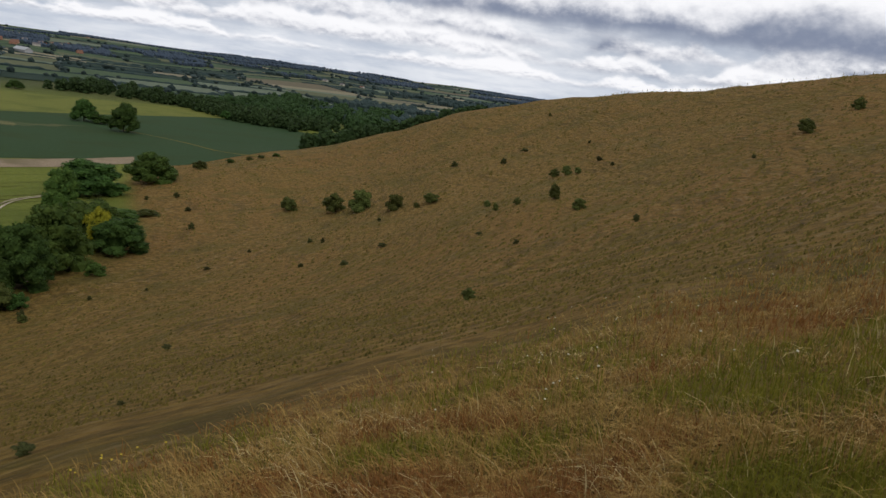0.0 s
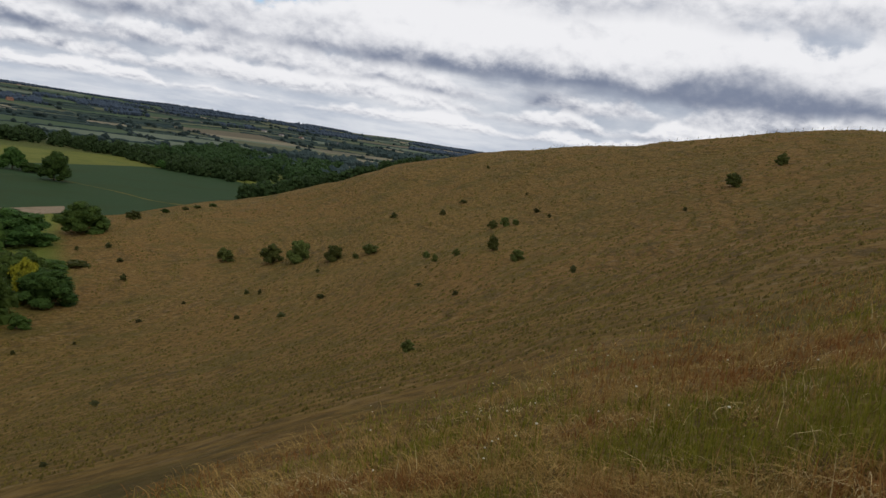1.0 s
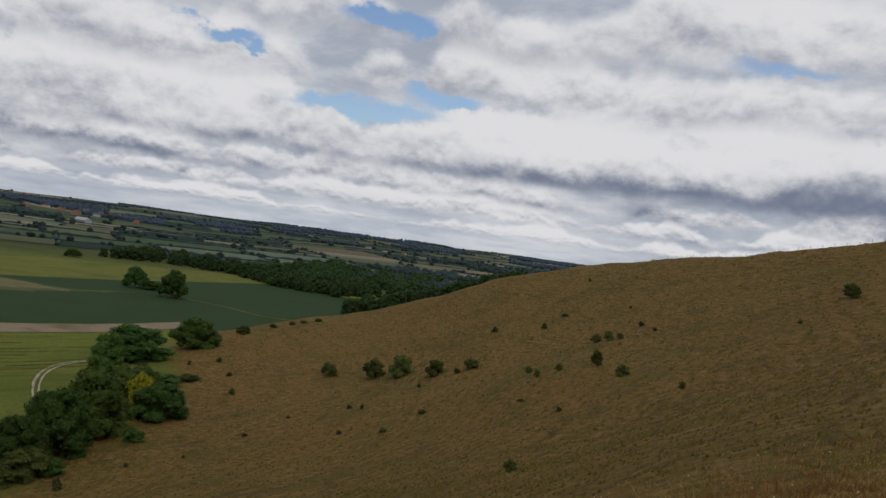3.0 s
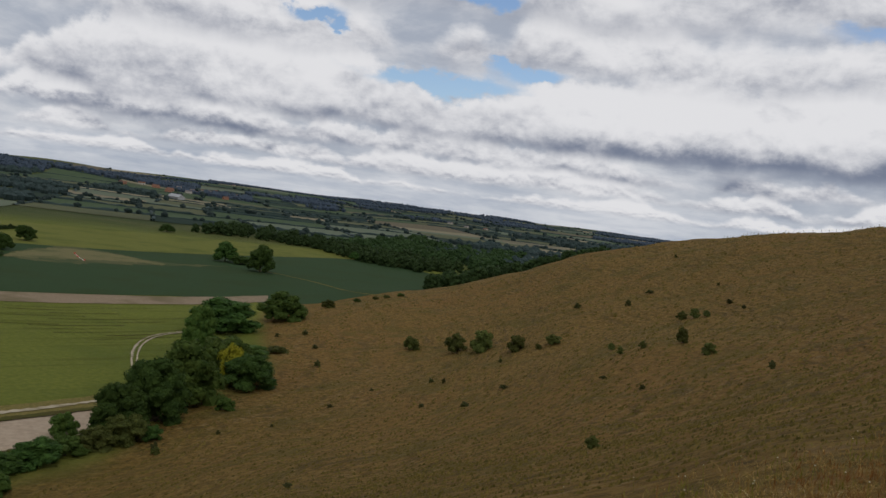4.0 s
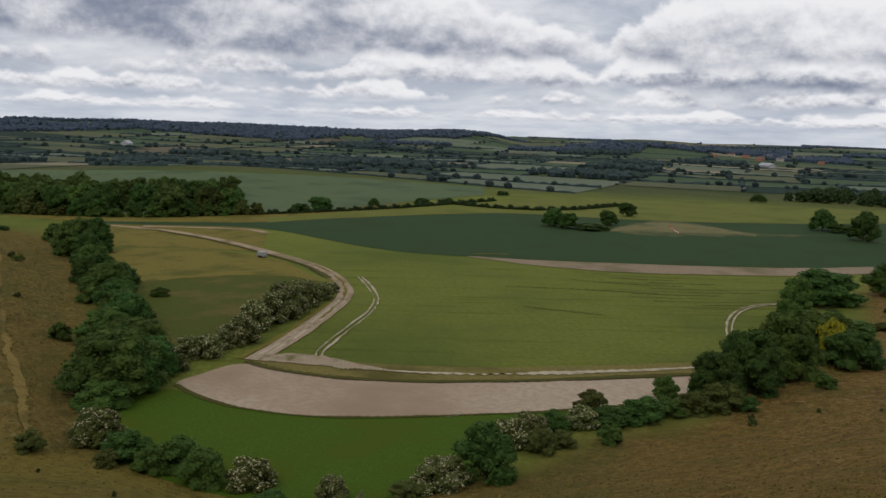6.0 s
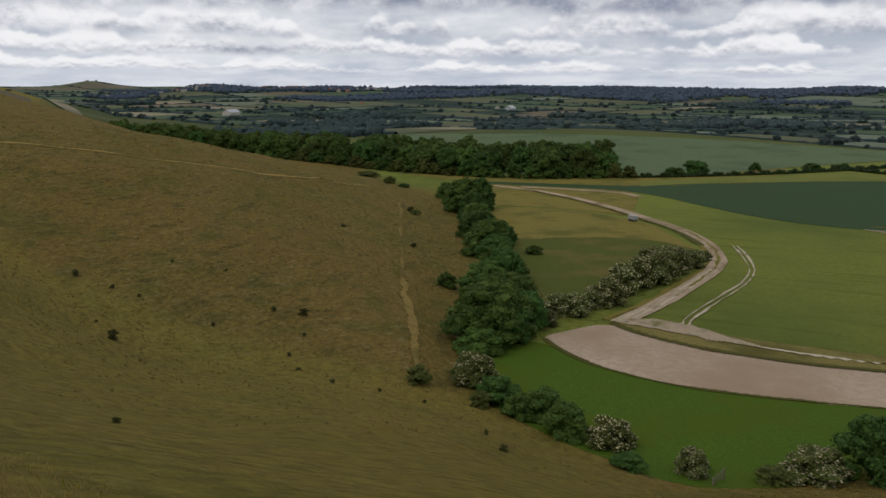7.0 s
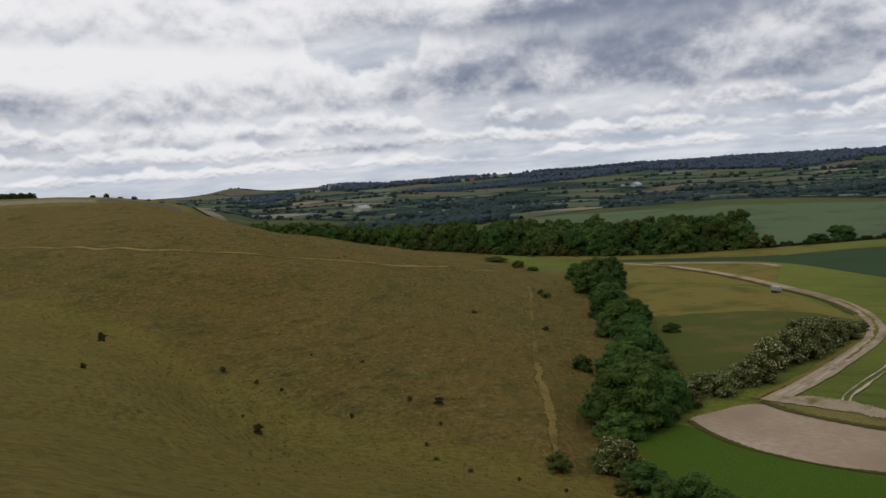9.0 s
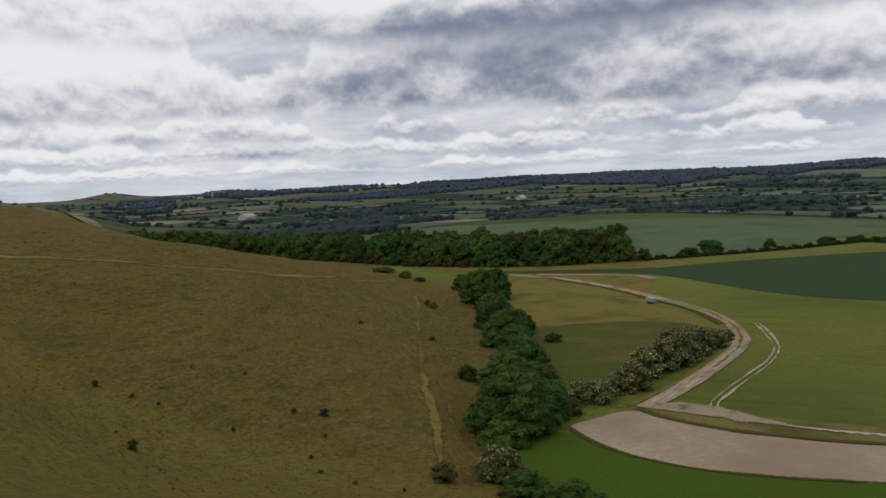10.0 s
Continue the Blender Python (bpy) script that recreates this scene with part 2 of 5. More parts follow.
    crop = mix(t, math_node(t, "MULTIPLY", span(t, rows, 0.52, 0.70), 0.55), crop, (0.072, 0.080, 0.014))
    far = mix(t, span(t, fbm(t, p, 0.006, 3), 0.4, 0.6), (0.050, 0.068, 0.026), (0.080, 0.088, 0.036))
    c = mix(t, mask.outputs[1], crop, far)
    c = mix(t, mask.outputs[0], c, turf)
    t.links.new(c, b.inputs["Base Color"])
    # trodden sheep tracks along the contours, and tussocks
    z = node(t, "ShaderNodeSeparateXYZ", i0=p).outputs[2]
    wob = math_node(t, "ADD", z, math_node(t, "MULTIPLY", fbm(t, p, 0.10, 4), 5.0))
    steps = math_node(t, "MULTIPLY", math_node(t, "SINE", math_node(t, "MULTIPLY", wob, 6.5)), span(t, fbm(t, p, 0.02, 2), 0.40, 0.6, 0.25, 1.0))
    h = math_node(t, "ADD", math_node(t, "MULTIPLY", small, 1.6), math_node(t, "ADD", math_node(t, "MULTIPLY", grain, 0.5), math_node(t, "MULTIPLY", steps, span(t, fbm(t, p, 0.35, 4), 0.42, 0.62, 0.0, 0.85))))
    n = node(t, "ShaderNodeBump", Height=math_node(t, "SUBTRACT", h, math_node(t, "MULTIPLY", fleck, 0.9)), Strength=1.0, Distance=0.45)
    t.links.new(n.outputs[0], b.inputs["Normal"])
    return m


def leaf_material(name, dark, light, through_light=0.25):
    m, t, b = material(name, 0.6)
    geo = t.nodes.new("ShaderNodeNewGeometry")
    obj = t.nodes.new("ShaderNodeObjectInfo")
    p = t.nodes.new("ShaderNodeTexCoord").outputs["Object"]
    k = math_node(t, "ADD", math_node(t, "MULTIPLY", geo.outputs["Random Per Island"], 0.55), math_node(t, "MULTIPLY", span(t, fbm(t, p, 5.0, 3), 0.3, 0.7), 0.45))
    c = mix(t, k, dark, light)
    tint = node(t, "ShaderNodeHueSaturation", Color=c, Hue=math_node(t, "ADD", 0.485, math_node(t, "MULTIPLY", obj.outputs["Random"], 0.03)),
                Saturation=1.0, Value=math_node(t, "ADD", 0.75, math_node(t, "MULTIPLY", obj.outputs["Random"], 0.55)))
    t.links.new(tint.outputs[0], b.inputs["Base Color"])
    tr = node(t, "ShaderNodeBsdfTranslucent", Color=tint.outputs[0])
    both = node(t, "ShaderNodeMixShader", i0=through_light, i1=b.outputs[0], i2=tr.outputs[0])
    t.links.new(both.outputs[0], t.nodes["Material Output"].inputs[0])
    return m


def plain(name, dark, light, scale=6.0, rough=0.85, metal=0.0, bump=0.3):
    m, t, b = material(name, rough)
    p = t.nodes.new("ShaderNodeTexCoord").outputs["Object"]
    f = fbm(t, p, scale, 6, 0.65)
    t.links.new(mix(t, span(t, f, 0.3, 0.7), dark, light), b.inputs["Base Color"])
    b.inputs["Metallic"].default_value = metal
    relief_on(t, b, f, bump, 0.02)
    return m


LAND = land_material()
CHALK = soil("chalky_soil", (0.290, 0.226, 0.165), (0.372, 0.300, 0.222), (0.250, 0.182, 0.122), 0.25, (1, 1, 1))
TRACK_DIRT = soil("chalk_track", (0.25, 0.185, 0.125), (0.36, 0.285, 0.205), (0.17, 0.13, 0.07), 0.9)
RUT_CHALK = soil("white_chalk_rut", (0.310, 0.260, 0.184), (0.447, 0.395, 0.296), (0.172, 0.143, 0.080), 1.5)
APRON = soil("churned_chalk", (0.20, 0.155, 0.10), (0.36, 0.29, 0.21), (0.12, 0.11, 0.045), 2.2)
MARGIN = soil("rough_margin", (0.100, 0.092, 0.024), (0.190, 0.150, 0.054), (0.075, 0.068, 0.018), 0.8)
BARE = soil("bare_headland", (0.185, 0.140, 0.092), (0.26, 0.205, 0.140), (0.14, 0.115, 0.065), 0.5)
DARK_CROP = soil("dark_green_crop", (0.023, 0.046, 0.019), (0.036, 0.064, 0.026), (0.030, 0.050, 0.018), 0.4)
PALE_CROP = soil("pale_ripening_crop", (0.100, 0.110, 0.023), (0.144, 0.151, 0.035), (0.084, 0.101, 0.020), 0.4)
PALE_PATCH = soil("pale_patch", (0.115, 0.110, 0.048), (0.165, 0.145, 0.070), (0.075, 0.085, 0.035), 0.5)
PALE_PATCH_RIM = soil("pale_patch_rim", (0.060, 0.072, 0.030), (0.105, 0.105, 0.048), (0.036, 0.060, 0.024), 0.5)
GREY_CROP = soil("grey_green_crop", (0.068, 0.099, 0.050), (0.098, 0.130, 0.064), (0.060, 0.088, 0.044), 0.3)
LUSH = soil("lush_meadow", (0.034, 0.066, 0.007), (0.060, 0.101, 0.010), (0.053, 0.077, 0.007), 1.0)
PASTURE = soil("grazed_pasture", (0.046, 0.060, 0.011), (0.076, 0.084, 0.018), (0.098, 0.084, 0.024), 0.8)
VERGE = soil("dry_verge", (0.115, 0.098, 0.022), (0.175, 0.140, 0.035), (0.085, 0.085, 0.019), 0.8)
PATH_TURF = soil("worn_path", (0.200, 0.140, 0.042), (0.290, 0.200, 0.064), (0.140, 0.100, 0.030), 1.2)
# blue is raised in these far field colours to imitate haze
FIELD_COLOURS = [
    soil("far_field_green", (0.047, 0.073, 0.037), (0.063, 0.092, 0.047), (0.039, 0.062, 0.035), 0.05),
    soil("far_field_dark", (0.019, 0.034, 0.025), (0.026, 0.044, 0.029), (0.016, 0.030, 0.022), 0.05),
    soil("far_field_straw", (0.168, 0.151, 0.098), (0.220, 0.194, 0.128), (0.126, 0.115, 0.078), 0.05),
    soil("far_field_olive", (0.077, 0.087, 0.047), (0.102, 0.108, 0.058), (0.063, 0.073, 0.041), 0.05),
    soil("far_field_brown", (0.102, 0.087, 0.057), (0.131, 0.111, 0.074), (0.081, 0.073, 0.049), 0.05),
    soil("far_field_pale", (0.097, 0.119, 0.083), (0.123, 0.146, 0.098), (0.081, 0.102, 0.073), 0.05),
]
GRASS_STRAW = leaf_material("straw_grass", (0.198, 0.128, 0.029), (0.613, 0.445, 0.143), 0.3)
GRASS_GREEN = leaf_material("green_grass", (0.101, 0.108, 0.013), (0.297, 0.281, 0.040), 0.3)
GRASS_RUST = leaf_material("rust_grass", (0.200, 0.103, 0.025), (0.450, 0.255, 0.072), 0.3)
# shadows and lit tips are put into the tussocks' dark-to-light tones
TUSSOCK = leaf_material("tussock_grass", (0.044, 0.038, 0.009), (0.190, 0.140, 0.038), 0.15)
GRASS_HAY = leaf_material("hay_grass", (0.090, 0.062, 0.018), (0.210, 0.148, 0.052), 0.3)
GRASS_PALE = leaf_material("bleached_stalks", (0.28, 0.21, 0.10), (0.58, 0.45, 0.25), 0.3)
PETAL_YELLOW = plain("yellow_petals", (0.50, 0.36, 0.04), (0.66, 0.50, 0.07), 20.0)
PETAL_WHITE = plain("white_petals", (0.50, 0.47, 0.34), (0.66, 0.62, 0.46), 20.0)
BANK = soil("dark_bank", (0.045, 0.048, 0.012), (0.080, 0.075, 0.020), (0.060, 0.050, 0.015), 1.2)
LEAF_OAK = leaf_material("oak_leaves", (0.022, 0.048, 0.013), (0.074, 0.134, 0.031))
LEAF_ASH = leaf_material("ash_leaves", (0.029, 0.057, 0.014), (0.098, 0.147, 0.032))
LEAF_THORN = leaf_material("thorn_leaves", (0.037, 0.051, 0.014), (0.124, 0.139, 0.038))
LEAF_YELLOW = leaf_material("yellow_leaves", (0.159, 0.171, 0.015), (0.403, 0.390, 0.037))
LEAF_WOOD = leaf_material("woodland_leaves", (0.022, 0.043, 0.011), (0.095, 0.131, 0.031))
LEAF_BELT = leaf_material("belt_leaves", (0.020, 0.040, 0.015), (0.055, 0.089, 0.031), 0.15)
# bluish tint in these two leaf colours stands in for distance haze
LEAF_FAR_HAZED = leaf_material("distant_leaves_hazed", (0.018, 0.031, 0.030), (0.043, 0.064, 0.061), 0.1)
LEAF_RIDGE_HAZED = leaf_material("ridge_leaves_hazed", (0.025, 0.039, 0.053), (0.050, 0.072, 0.094), 0.1)
LEAF_SCRUB = leaf_material("scrub_leaves", (0.027, 0.033, 0.011), (0.081, 0.082, 0.028), 0.2)
FAINT_PATH = soil("faint_path", (0.120, 0.088, 0.026), (0.225, 0.160, 0.050), (0.085, 0.070, 0.020), 1.2)
PETALS = leaf_material("blossom_petals", (0.24, 0.22, 0.12), (0.60, 0.55, 0.37), 0.3)
BARK = plain("bark", (0.045, 0.036, 0.026), (0.12, 0.10, 0.075), 9.0)
POST_WOOD = plain("weathered_post", (0.10, 0.085, 0.065), (0.22, 0.19, 0.15), 12.0)
WHITE_PAINT = plain("white_foam", (0.74, 0.74, 0.72), (0.82, 0.82, 0.80), 4.0, 0.5, 0, 0.05)
RED_PAINT = plain("red_film", (0.42, 0.035, 0.03), (0.55, 0.05, 0.04), 4.0, 0.5, 0, 0.05)
SLATE = plain("roof_slate", (0.10, 0.095, 0.10), (0.19, 0.17, 0.17), 0.8)
TILE_RED = plain("roof_tile", (0.13, 0.075, 0.055), (0.20, 0.11, 0.08), 0.8)
RENDERED = plain("pale_house_wall", (0.34, 0.32, 0.28), (0.46, 0.43, 0.38), 0.5)
BRICK = plain("brick_house_wall", (0.26, 0.13, 0.09), (0.36, 0.19, 0.13), 0.6)
GLASS_DARK = plain("window_dark", (0.02, 0.024, 0.03), (0.05, 0.055, 0.065), 2.0, 0.15, 0, 0.0)
METAL_GREY = plain("galvanised_sheet", (0.32, 0.33, 0.34), (0.45, 0.46, 0.47), 3.0, 0.45, 0.6, 0.1)
# ---- relief: one heightfield; z = 0 on the valley floor, the viewpoint on the scarp ----
RADII = np.concatenate([np.linspace(0, 60, 31), np.geomspace(63, 760, 70)])
SLOPES = []


def slope(bearing, *knots):
    """Radial section of the scarp: bearing in degrees left of ahead, then pairs of distance and height."""
    SLOPES.append((bearing, knots))


slope(-150, 30, 53, 100, 62, 250, 70, 460, 72, 760, 72)
slope(-110, 30, 52.5, 100, 61, 250, 70, 460, 72, 760, 72)
slope(-75, 30, 48.5, 100, 56, 250, 70, 460, 70, 760, 66)
slope(-50, 30, 45.6, 100, 51, 250, 68, 460, 70, 760, 60)
slope(-33, 30, 43.3, 100, 46, 180, 57, 260, 66.6, 330, 69, 460, 66, 760, 45)
slope(-26, 30, 41.7, 100, 41.5, 180, 51, 260, 63.9, 330, 65.5, 460, 60, 760, 25)
slope(-17.6, 30, 39.9, 95, 35.5, 180, 42, 270, 56.2, 330, 57, 460, 48, 760, 8)
slope(-12.4, 30, 38.7, 95, 32, 180, 35, 300, 52, 350, 52, 460, 40, 760, 2)
slope(-6, 30, 37.1, 90, 28, 180, 27.5, 260, 36, 330, 45, 380, 44, 470, 30, 700, 0)
slope(0, 30, 35.9, 90, 24.3, 160, 19.5, 240, 24, 335, 35.2, 390, 33, 470, 20, 700, 0)
slope(5, 30, 34.9, 90, 21, 150, 14, 220, 13, 338, 21.2, 400, 18, 470, 10, 700, 0)
slope(12, 30, 33.6, 90, 17, 150, 8.5, 220, 5, 322, 9.2, 380, 6, 450, 0, 700, 0)
slope(19, 30, 32.5, 90, 14, 140, 5, 200, 1.5, 285, 3.3, 340, 0.5, 400, 0, 700, 0)
slope(23, 30, 32, 90, 12, 140, 3.5, 200, 0.4, 265, 0.1, 700, 0)
slope(32, 30, 30.8, 90, 8, 135, 0.4, 160, 0, 700, 0)
slope(45, 30, 29.4, 80, 8, 104, 0.4, 130, 0, 700, 0)
slope(57, 30, 29, 75, 7.5, 95, 0.3, 120, 0, 700, 0)
slope(66, 30, 29.4, 75, 9, 103, 0.4, 130, 0, 700, 0)
slope(74, 30, 30.2, 75, 12, 115, 1.2, 135, 0.2, 360, 0.2, 700, 0)
slope(78, 30, 30.5, 75, 13, 115, 3, 195, 3.6, 310, 4, 365, 1.2, 430, 0, 700, 0)
slope(85, 30, 31.2, 75, 15, 125, 3.3, 200, 9, 290, 13.3, 350, 13, 430, 5, 700, 0)
slope(92, 30, 32, 80, 14.5, 135, 4, 200, 14, 262, 22, 330, 24.3, 420, 14, 700, 0)
slope(101, 30, 33.4, 80, 19, 165, 9, 215, 21, 248, 27.8, 420, 36.5, 500, 34, 700, 20)
slope(106, 30, 34.3, 90, 20.5, 205, 14.8, 250, 27, 280, 30, 430, 44.4, 520, 43, 700, 36)
slope(113, 30, 35.6, 100, 24, 250, 20, 300, 29.5, 330, 31.4, 460, 44.8, 600, 45, 760, 42)
slope(130, 30, 38, 100, 32, 250, 33, 330, 42, 460, 50, 760, 55)
slope(155, 30, 44, 100, 47, 250, 52, 460, 58, 760, 62)


def pchip(xs, ys, q):
    """Monotone cubic through the knots."""
    xs, ys = np.asarray(xs, float), np.asarray(ys, float)
    h, d = np.diff(xs), np.diff(ys) / np.diff(xs)
    m = np.zeros(len(xs))
    w1, w2 = 2 * h[1:] + h[:-1], h[1:] + 2 * h[:-1]
    same = d[:-1] * d[1:] > 0
    safe = np.where(same, d[:-1] * d[1:], 1)
    m[1:-1] = np.where(same, (w1 + w2) * safe / (w1 * d[1:] + w2 * d[:-1] + 1e-30), 0)
    m[0], m[-1] = d[0], d[-1]
    q = np.clip(q, xs[0], xs[-1])
    i = np.clip(np.searchsorted(xs, q, side="right") - 1, 0, len(h) - 1)
    s = (q - xs[i]) / h[i]
    return (ys[i] * (1 + 2 * s) * (1 - s) ** 2 + m[i] * h[i] * s * (1 - s) ** 2
            + ys[i + 1] * s * s * (3 - 2 * s) - m[i + 1] * h[i] * s * s * (1 - s))


def relief_table():
    rows = np.array([pchip([0, *k[0::2]], [43.35, *k[1::2]], RADII) for _, k in SLOPES])
    az = np.array([b for b, _ in SLOPES], float)
    az = np.concatenate([az[-3:] - 360, az, az[:3] + 360])
    rows = np.concatenate([rows[-3:], rows, rows[:3]])
    grid = np.arange(-180, 180, 0.5)
    tab = np.stack([pchip(az, rows[:, j], grid) for j in range(len(RADII))], 1)
    for _ in range(4):
        tab = (np.roll(tab, 1, 0) + 2 * tab + np.roll(tab, -1, 0)) / 4
    for _ in range(2):
        tab[:, 1:-1] = (tab[:, :-2] + 2 * tab[:, 1:-1] + tab[:, 2:]) / 4
    return tab


TABLE = relief_table()


def smooth(a, b, x):
    s = np.clip((x - a) / (b - a), 0, 1)
    return s * s * (3 - 2 * s)


def waves(x, y, size, seed):
    """Cheap rolling relief: a few crossed sine waves, about -1 to 1."""
    g, out = np.random.RandomState(seed), 0
    for k in range(6):
        a, ph, f = g.uniform(0, 6.28), g.uniform(0, 6.28), g.uniform(0.7, 1.6) * 6.28 / size
        out = out + np.sin((x * np.cos(a) + y * np.sin(a)) * f + ph)
    return out / 3.2


def far_land(x, y):
    """The vale beyond the scarp: rolling farmland, a wooded ridge, and the far rim."""
    r, az = np.hypot(x, y), np.degrees(np.arctan2(-x, y))
    z = np.interp(r, [0, 700, 1000, 1500, 2500, 3500, 4300, 4700, 6000], [0, 0, 1, 5, 15, 26, 40, 45, 45])
    z = z + smooth(800, 1600, r) * 4.0 * waves(x, y, 900, 3) + smooth(1800, 3500, r) * 4 * waves(x, y, 1500, 8)
    z = z + smooth(300, 600, r) * 0.6 * waves(x, y, 260, 5)
    # low swell of the grey-green field
    z = z + 9.5 * np.exp(-((az - 64) / 13) ** 2) * np.exp(-((r - 760) / 150) ** 2)
    # wooded ridge
    band = smooth(43.5, 47.5, az) * (1 - smooth(91, 96.5, az))
    crest = 45 + 7 * np.exp(-((az - 49) / 3.0) ** 2) + 2.2 * np.sin(az * 0.21) + 1.2 * np.sin(az * 0.9 + 1) - 2.0 * smooth(78, 100, az)
    z = z + band * (np.exp(-((r - 3000) / 620) ** 2)) * (crest + 4 - z)
    # lone hill
    z = z + 25 * np.exp(-((az - 98.2) / 1.7) ** 2) * np.exp(-((r - 4500) / 300) ** 2)
    # low ridge with fields, between the vale and the rim
    z = z + 21 * np.exp(-((az - 36) / 5) ** 2) * np.exp(-((r - 2300) / 260) ** 2)
    z = z + 12 * np.exp(-((az - 12) / 12) ** 2) * np.exp(-((r - 3700) / 300) ** 2)
    # second down behind the left spur
    down = np.interp(az, [97, 101, 103, 106, 109, 113, 125], [0, 24, 39, 49, 54, 57, 58])
    z = z + down * smooth(620, 1150, r) * (1 - smooth(1250, 1900, r))
    rim = smooth(4000, 4750, r) * (1.5 * np.sin(az * 0.33 + 2) + 1.2 * np.sin(az * 1.1)) 
    return z + rim


def ground(x, y):
    """Height of the ground at x, y (arrays or numbers)."""
    x, y = np.asarray(x, float), np.asarray(y, float)
    r, az = np.hypot(x, y), np.degrees(np.arctan2(-x, y))
    a = (az + 180) * 2
    i = np.floor(a).astype(int)
    s = a - i
    q = np.interp(r, RADII, np.arange(len(RADII)))
    j = np.clip(np.floor(q).astype(int), 0, len(RADII) - 2)
    u = q - j
    n = len(TABLE)
    hill = ((TABLE[i % n, j] * (1 - u) + TABLE[i % n, j + 1] * u) * (1 - s)
            + (TABLE[(i + 1) % n, j] * (1 - u) + TABLE[(i + 1) % n, j + 1] * u) * s)
    t = smooth(480, 760, r)
    back = smooth(112, 135, np.abs(az - 5)) 
    fade = np.maximum(hill * (1 - t), hill * back) 
    steep = smooth(3, 9, hill) * smooth(6, 30, r)
    rough = 0.35 * waves(x, y, 23, 11) * smooth(15, 60, r) + 0.8 * waves(x, y, 70, 12) * smooth(60, 140, r)
    return fade + far_land(x, y) * (1 - back) + steep * rough * (1 - smooth(500, 700, r))


# ---- ground sheet ----
def mesh_object(name, verts, faces, mat, parent=None, smooth_faces=False):
    me = bpy.data.meshes.new(name)
    me.from_pydata(verts, [], faces)
    for one in (mat if isinstance(mat, (list, tuple)) else [mat]):
        me.materials.append(one)
    if smooth_faces:
        me.polygons.foreach_set("use_smooth", [True] * len(me.polygons))
    ob = new(name, me)
    if parent:
        ob.parent = parent
    return ob


def part(name, bm, mat, parent, label=""):
    """One bmesh as one mesh object under a thing or part."""
    me = bpy.data.meshes.new(name)
    bm.to_mesh(me)
    bm.free()
    me.materials.append(mat)
    ob = new(name, me)
    ob.parent = parent
    return tagged(ob, label)


def grid_faces(rows, cols, wrap=False):
    i, j = np.meshgrid(np.arange(rows - 1), np.arange(cols if wrap else cols - 1), indexing="ij")
    k = (j + 1) % cols
    return np.stack([i * cols + j, i * cols + k, (i + 1) * cols + k, (i + 1) * cols + j], -1).reshape(-1, 4)


def ground_sheet():
    az = np.concatenate([np.arange(-40, 125, 0.32), np.arange(125, 320, 3.0)])
    r = np.concatenate([[0.02], np.geomspace(1.2, 4900, 350)])
    rr, aa = np.meshgrid(r, np.radians(az), indexing="ij")
    x, y = -rr * np.sin(aa), rr * np.cos(aa)
    z = ground(x, y)
    v = np.stack([x, y, z], -1).reshape(-1, 3)
    faces = grid_faces(len(r), len(az), True).tolist() + [list(range(len(az)))]
    ob = mesh_object("ground", v.tolist(), faces, LAND, None, True)
    deg = (np.degrees(aa) + 180) % 360 - 180
    hill = np.maximum(smooth(0.25, 1.3, z) * (1 - smooth(480, 620, rr)), smooth(112, 128, np.abs(deg - 5)))
    hill = np.maximum(hill, smooth(71.5, 74, deg) * (1 - smooth(95, 110, deg)) * (1 - smooth(330, 400, rr)))
    hill = np.maximum(hill, smooth(99.5, 102, deg) * (1 - smooth(1250, 1500, rr)))
    far = smooth(560, 800, rr)
    hollow = np.interp(deg, [50, 66, 78, 85, 92, 101, 106, 113, 130], [96, 103, 113, 121, 134, 162, 202, 245, 300])
    lush = smooth(45, 70, deg) * (1 - smooth(hollow - 4, hollow + 14, rr)) * 0.62 + 0.05 * smooth(70, 85, deg) * smooth(hollow, hollow + 20, rr)
    lush = lush + 0.22 * smooth(60, 75, deg) * np.exp(-((rr - hollow + 2) / 10.0) ** 2)
    # turf tone by bearing: lighter to the right and behind, less red between
    dry = np.maximum(1 - smooth(15, 50, deg), smooth(120, 165, deg))
    lush = lush * (1 - smooth(120, 165, deg))
    lush = np.maximum(lush, 0.9 * smooth(99.5, 102, deg) * smooth(420, 600, rr))
    col = np.stack([hill, far, lush, dry], -1).reshape(-1)
    at = ob.data.color_attributes.new("cover", "FLOAT_COLOR", "POINT")
    at.data.foreach_set("color", col.astype(np.float32))
    return tagged(ob, "dry brown downland turf falling to green valley fields", "ground", kind="structure")


ground_sheet()


def along(line, n):
    """n points at even steps along a plan polyline, rounded off."""
    p = np.array(line, float)
    for _ in range(2):
        q = np.repeat(p, 2, 0)
        q[1:-1:2], q[2:-1:2] = 0.75 * p[:-1] + 0.25 * p[1:], 0.25 * p[:-1] + 0.75 * p[1:]
        p = q
    s = np.concatenate([[0], np.cumsum(np.hypot(*np.diff(p, axis=0).T))])
    t = np.linspace(0, s[-1], n)
    return np.stack([np.interp(t, s, p[:, 0]), np.interp(t, s, p[:, 1])], 1)


def ragged(n, amount, seed):
    g = np.random.RandomState(seed)
    w = g.normal(0, 1, n)
    broad = w.copy()
    for _ in range(2):
        w = (np.roll(w, 1) + w + np.roll(w, -1)) / 3
    for _ in range(14):
        broad = (np.roll(broad, 2) + broad + np.roll(broad, -2)) / 3
    return (w + 2.2 * broad) * amount


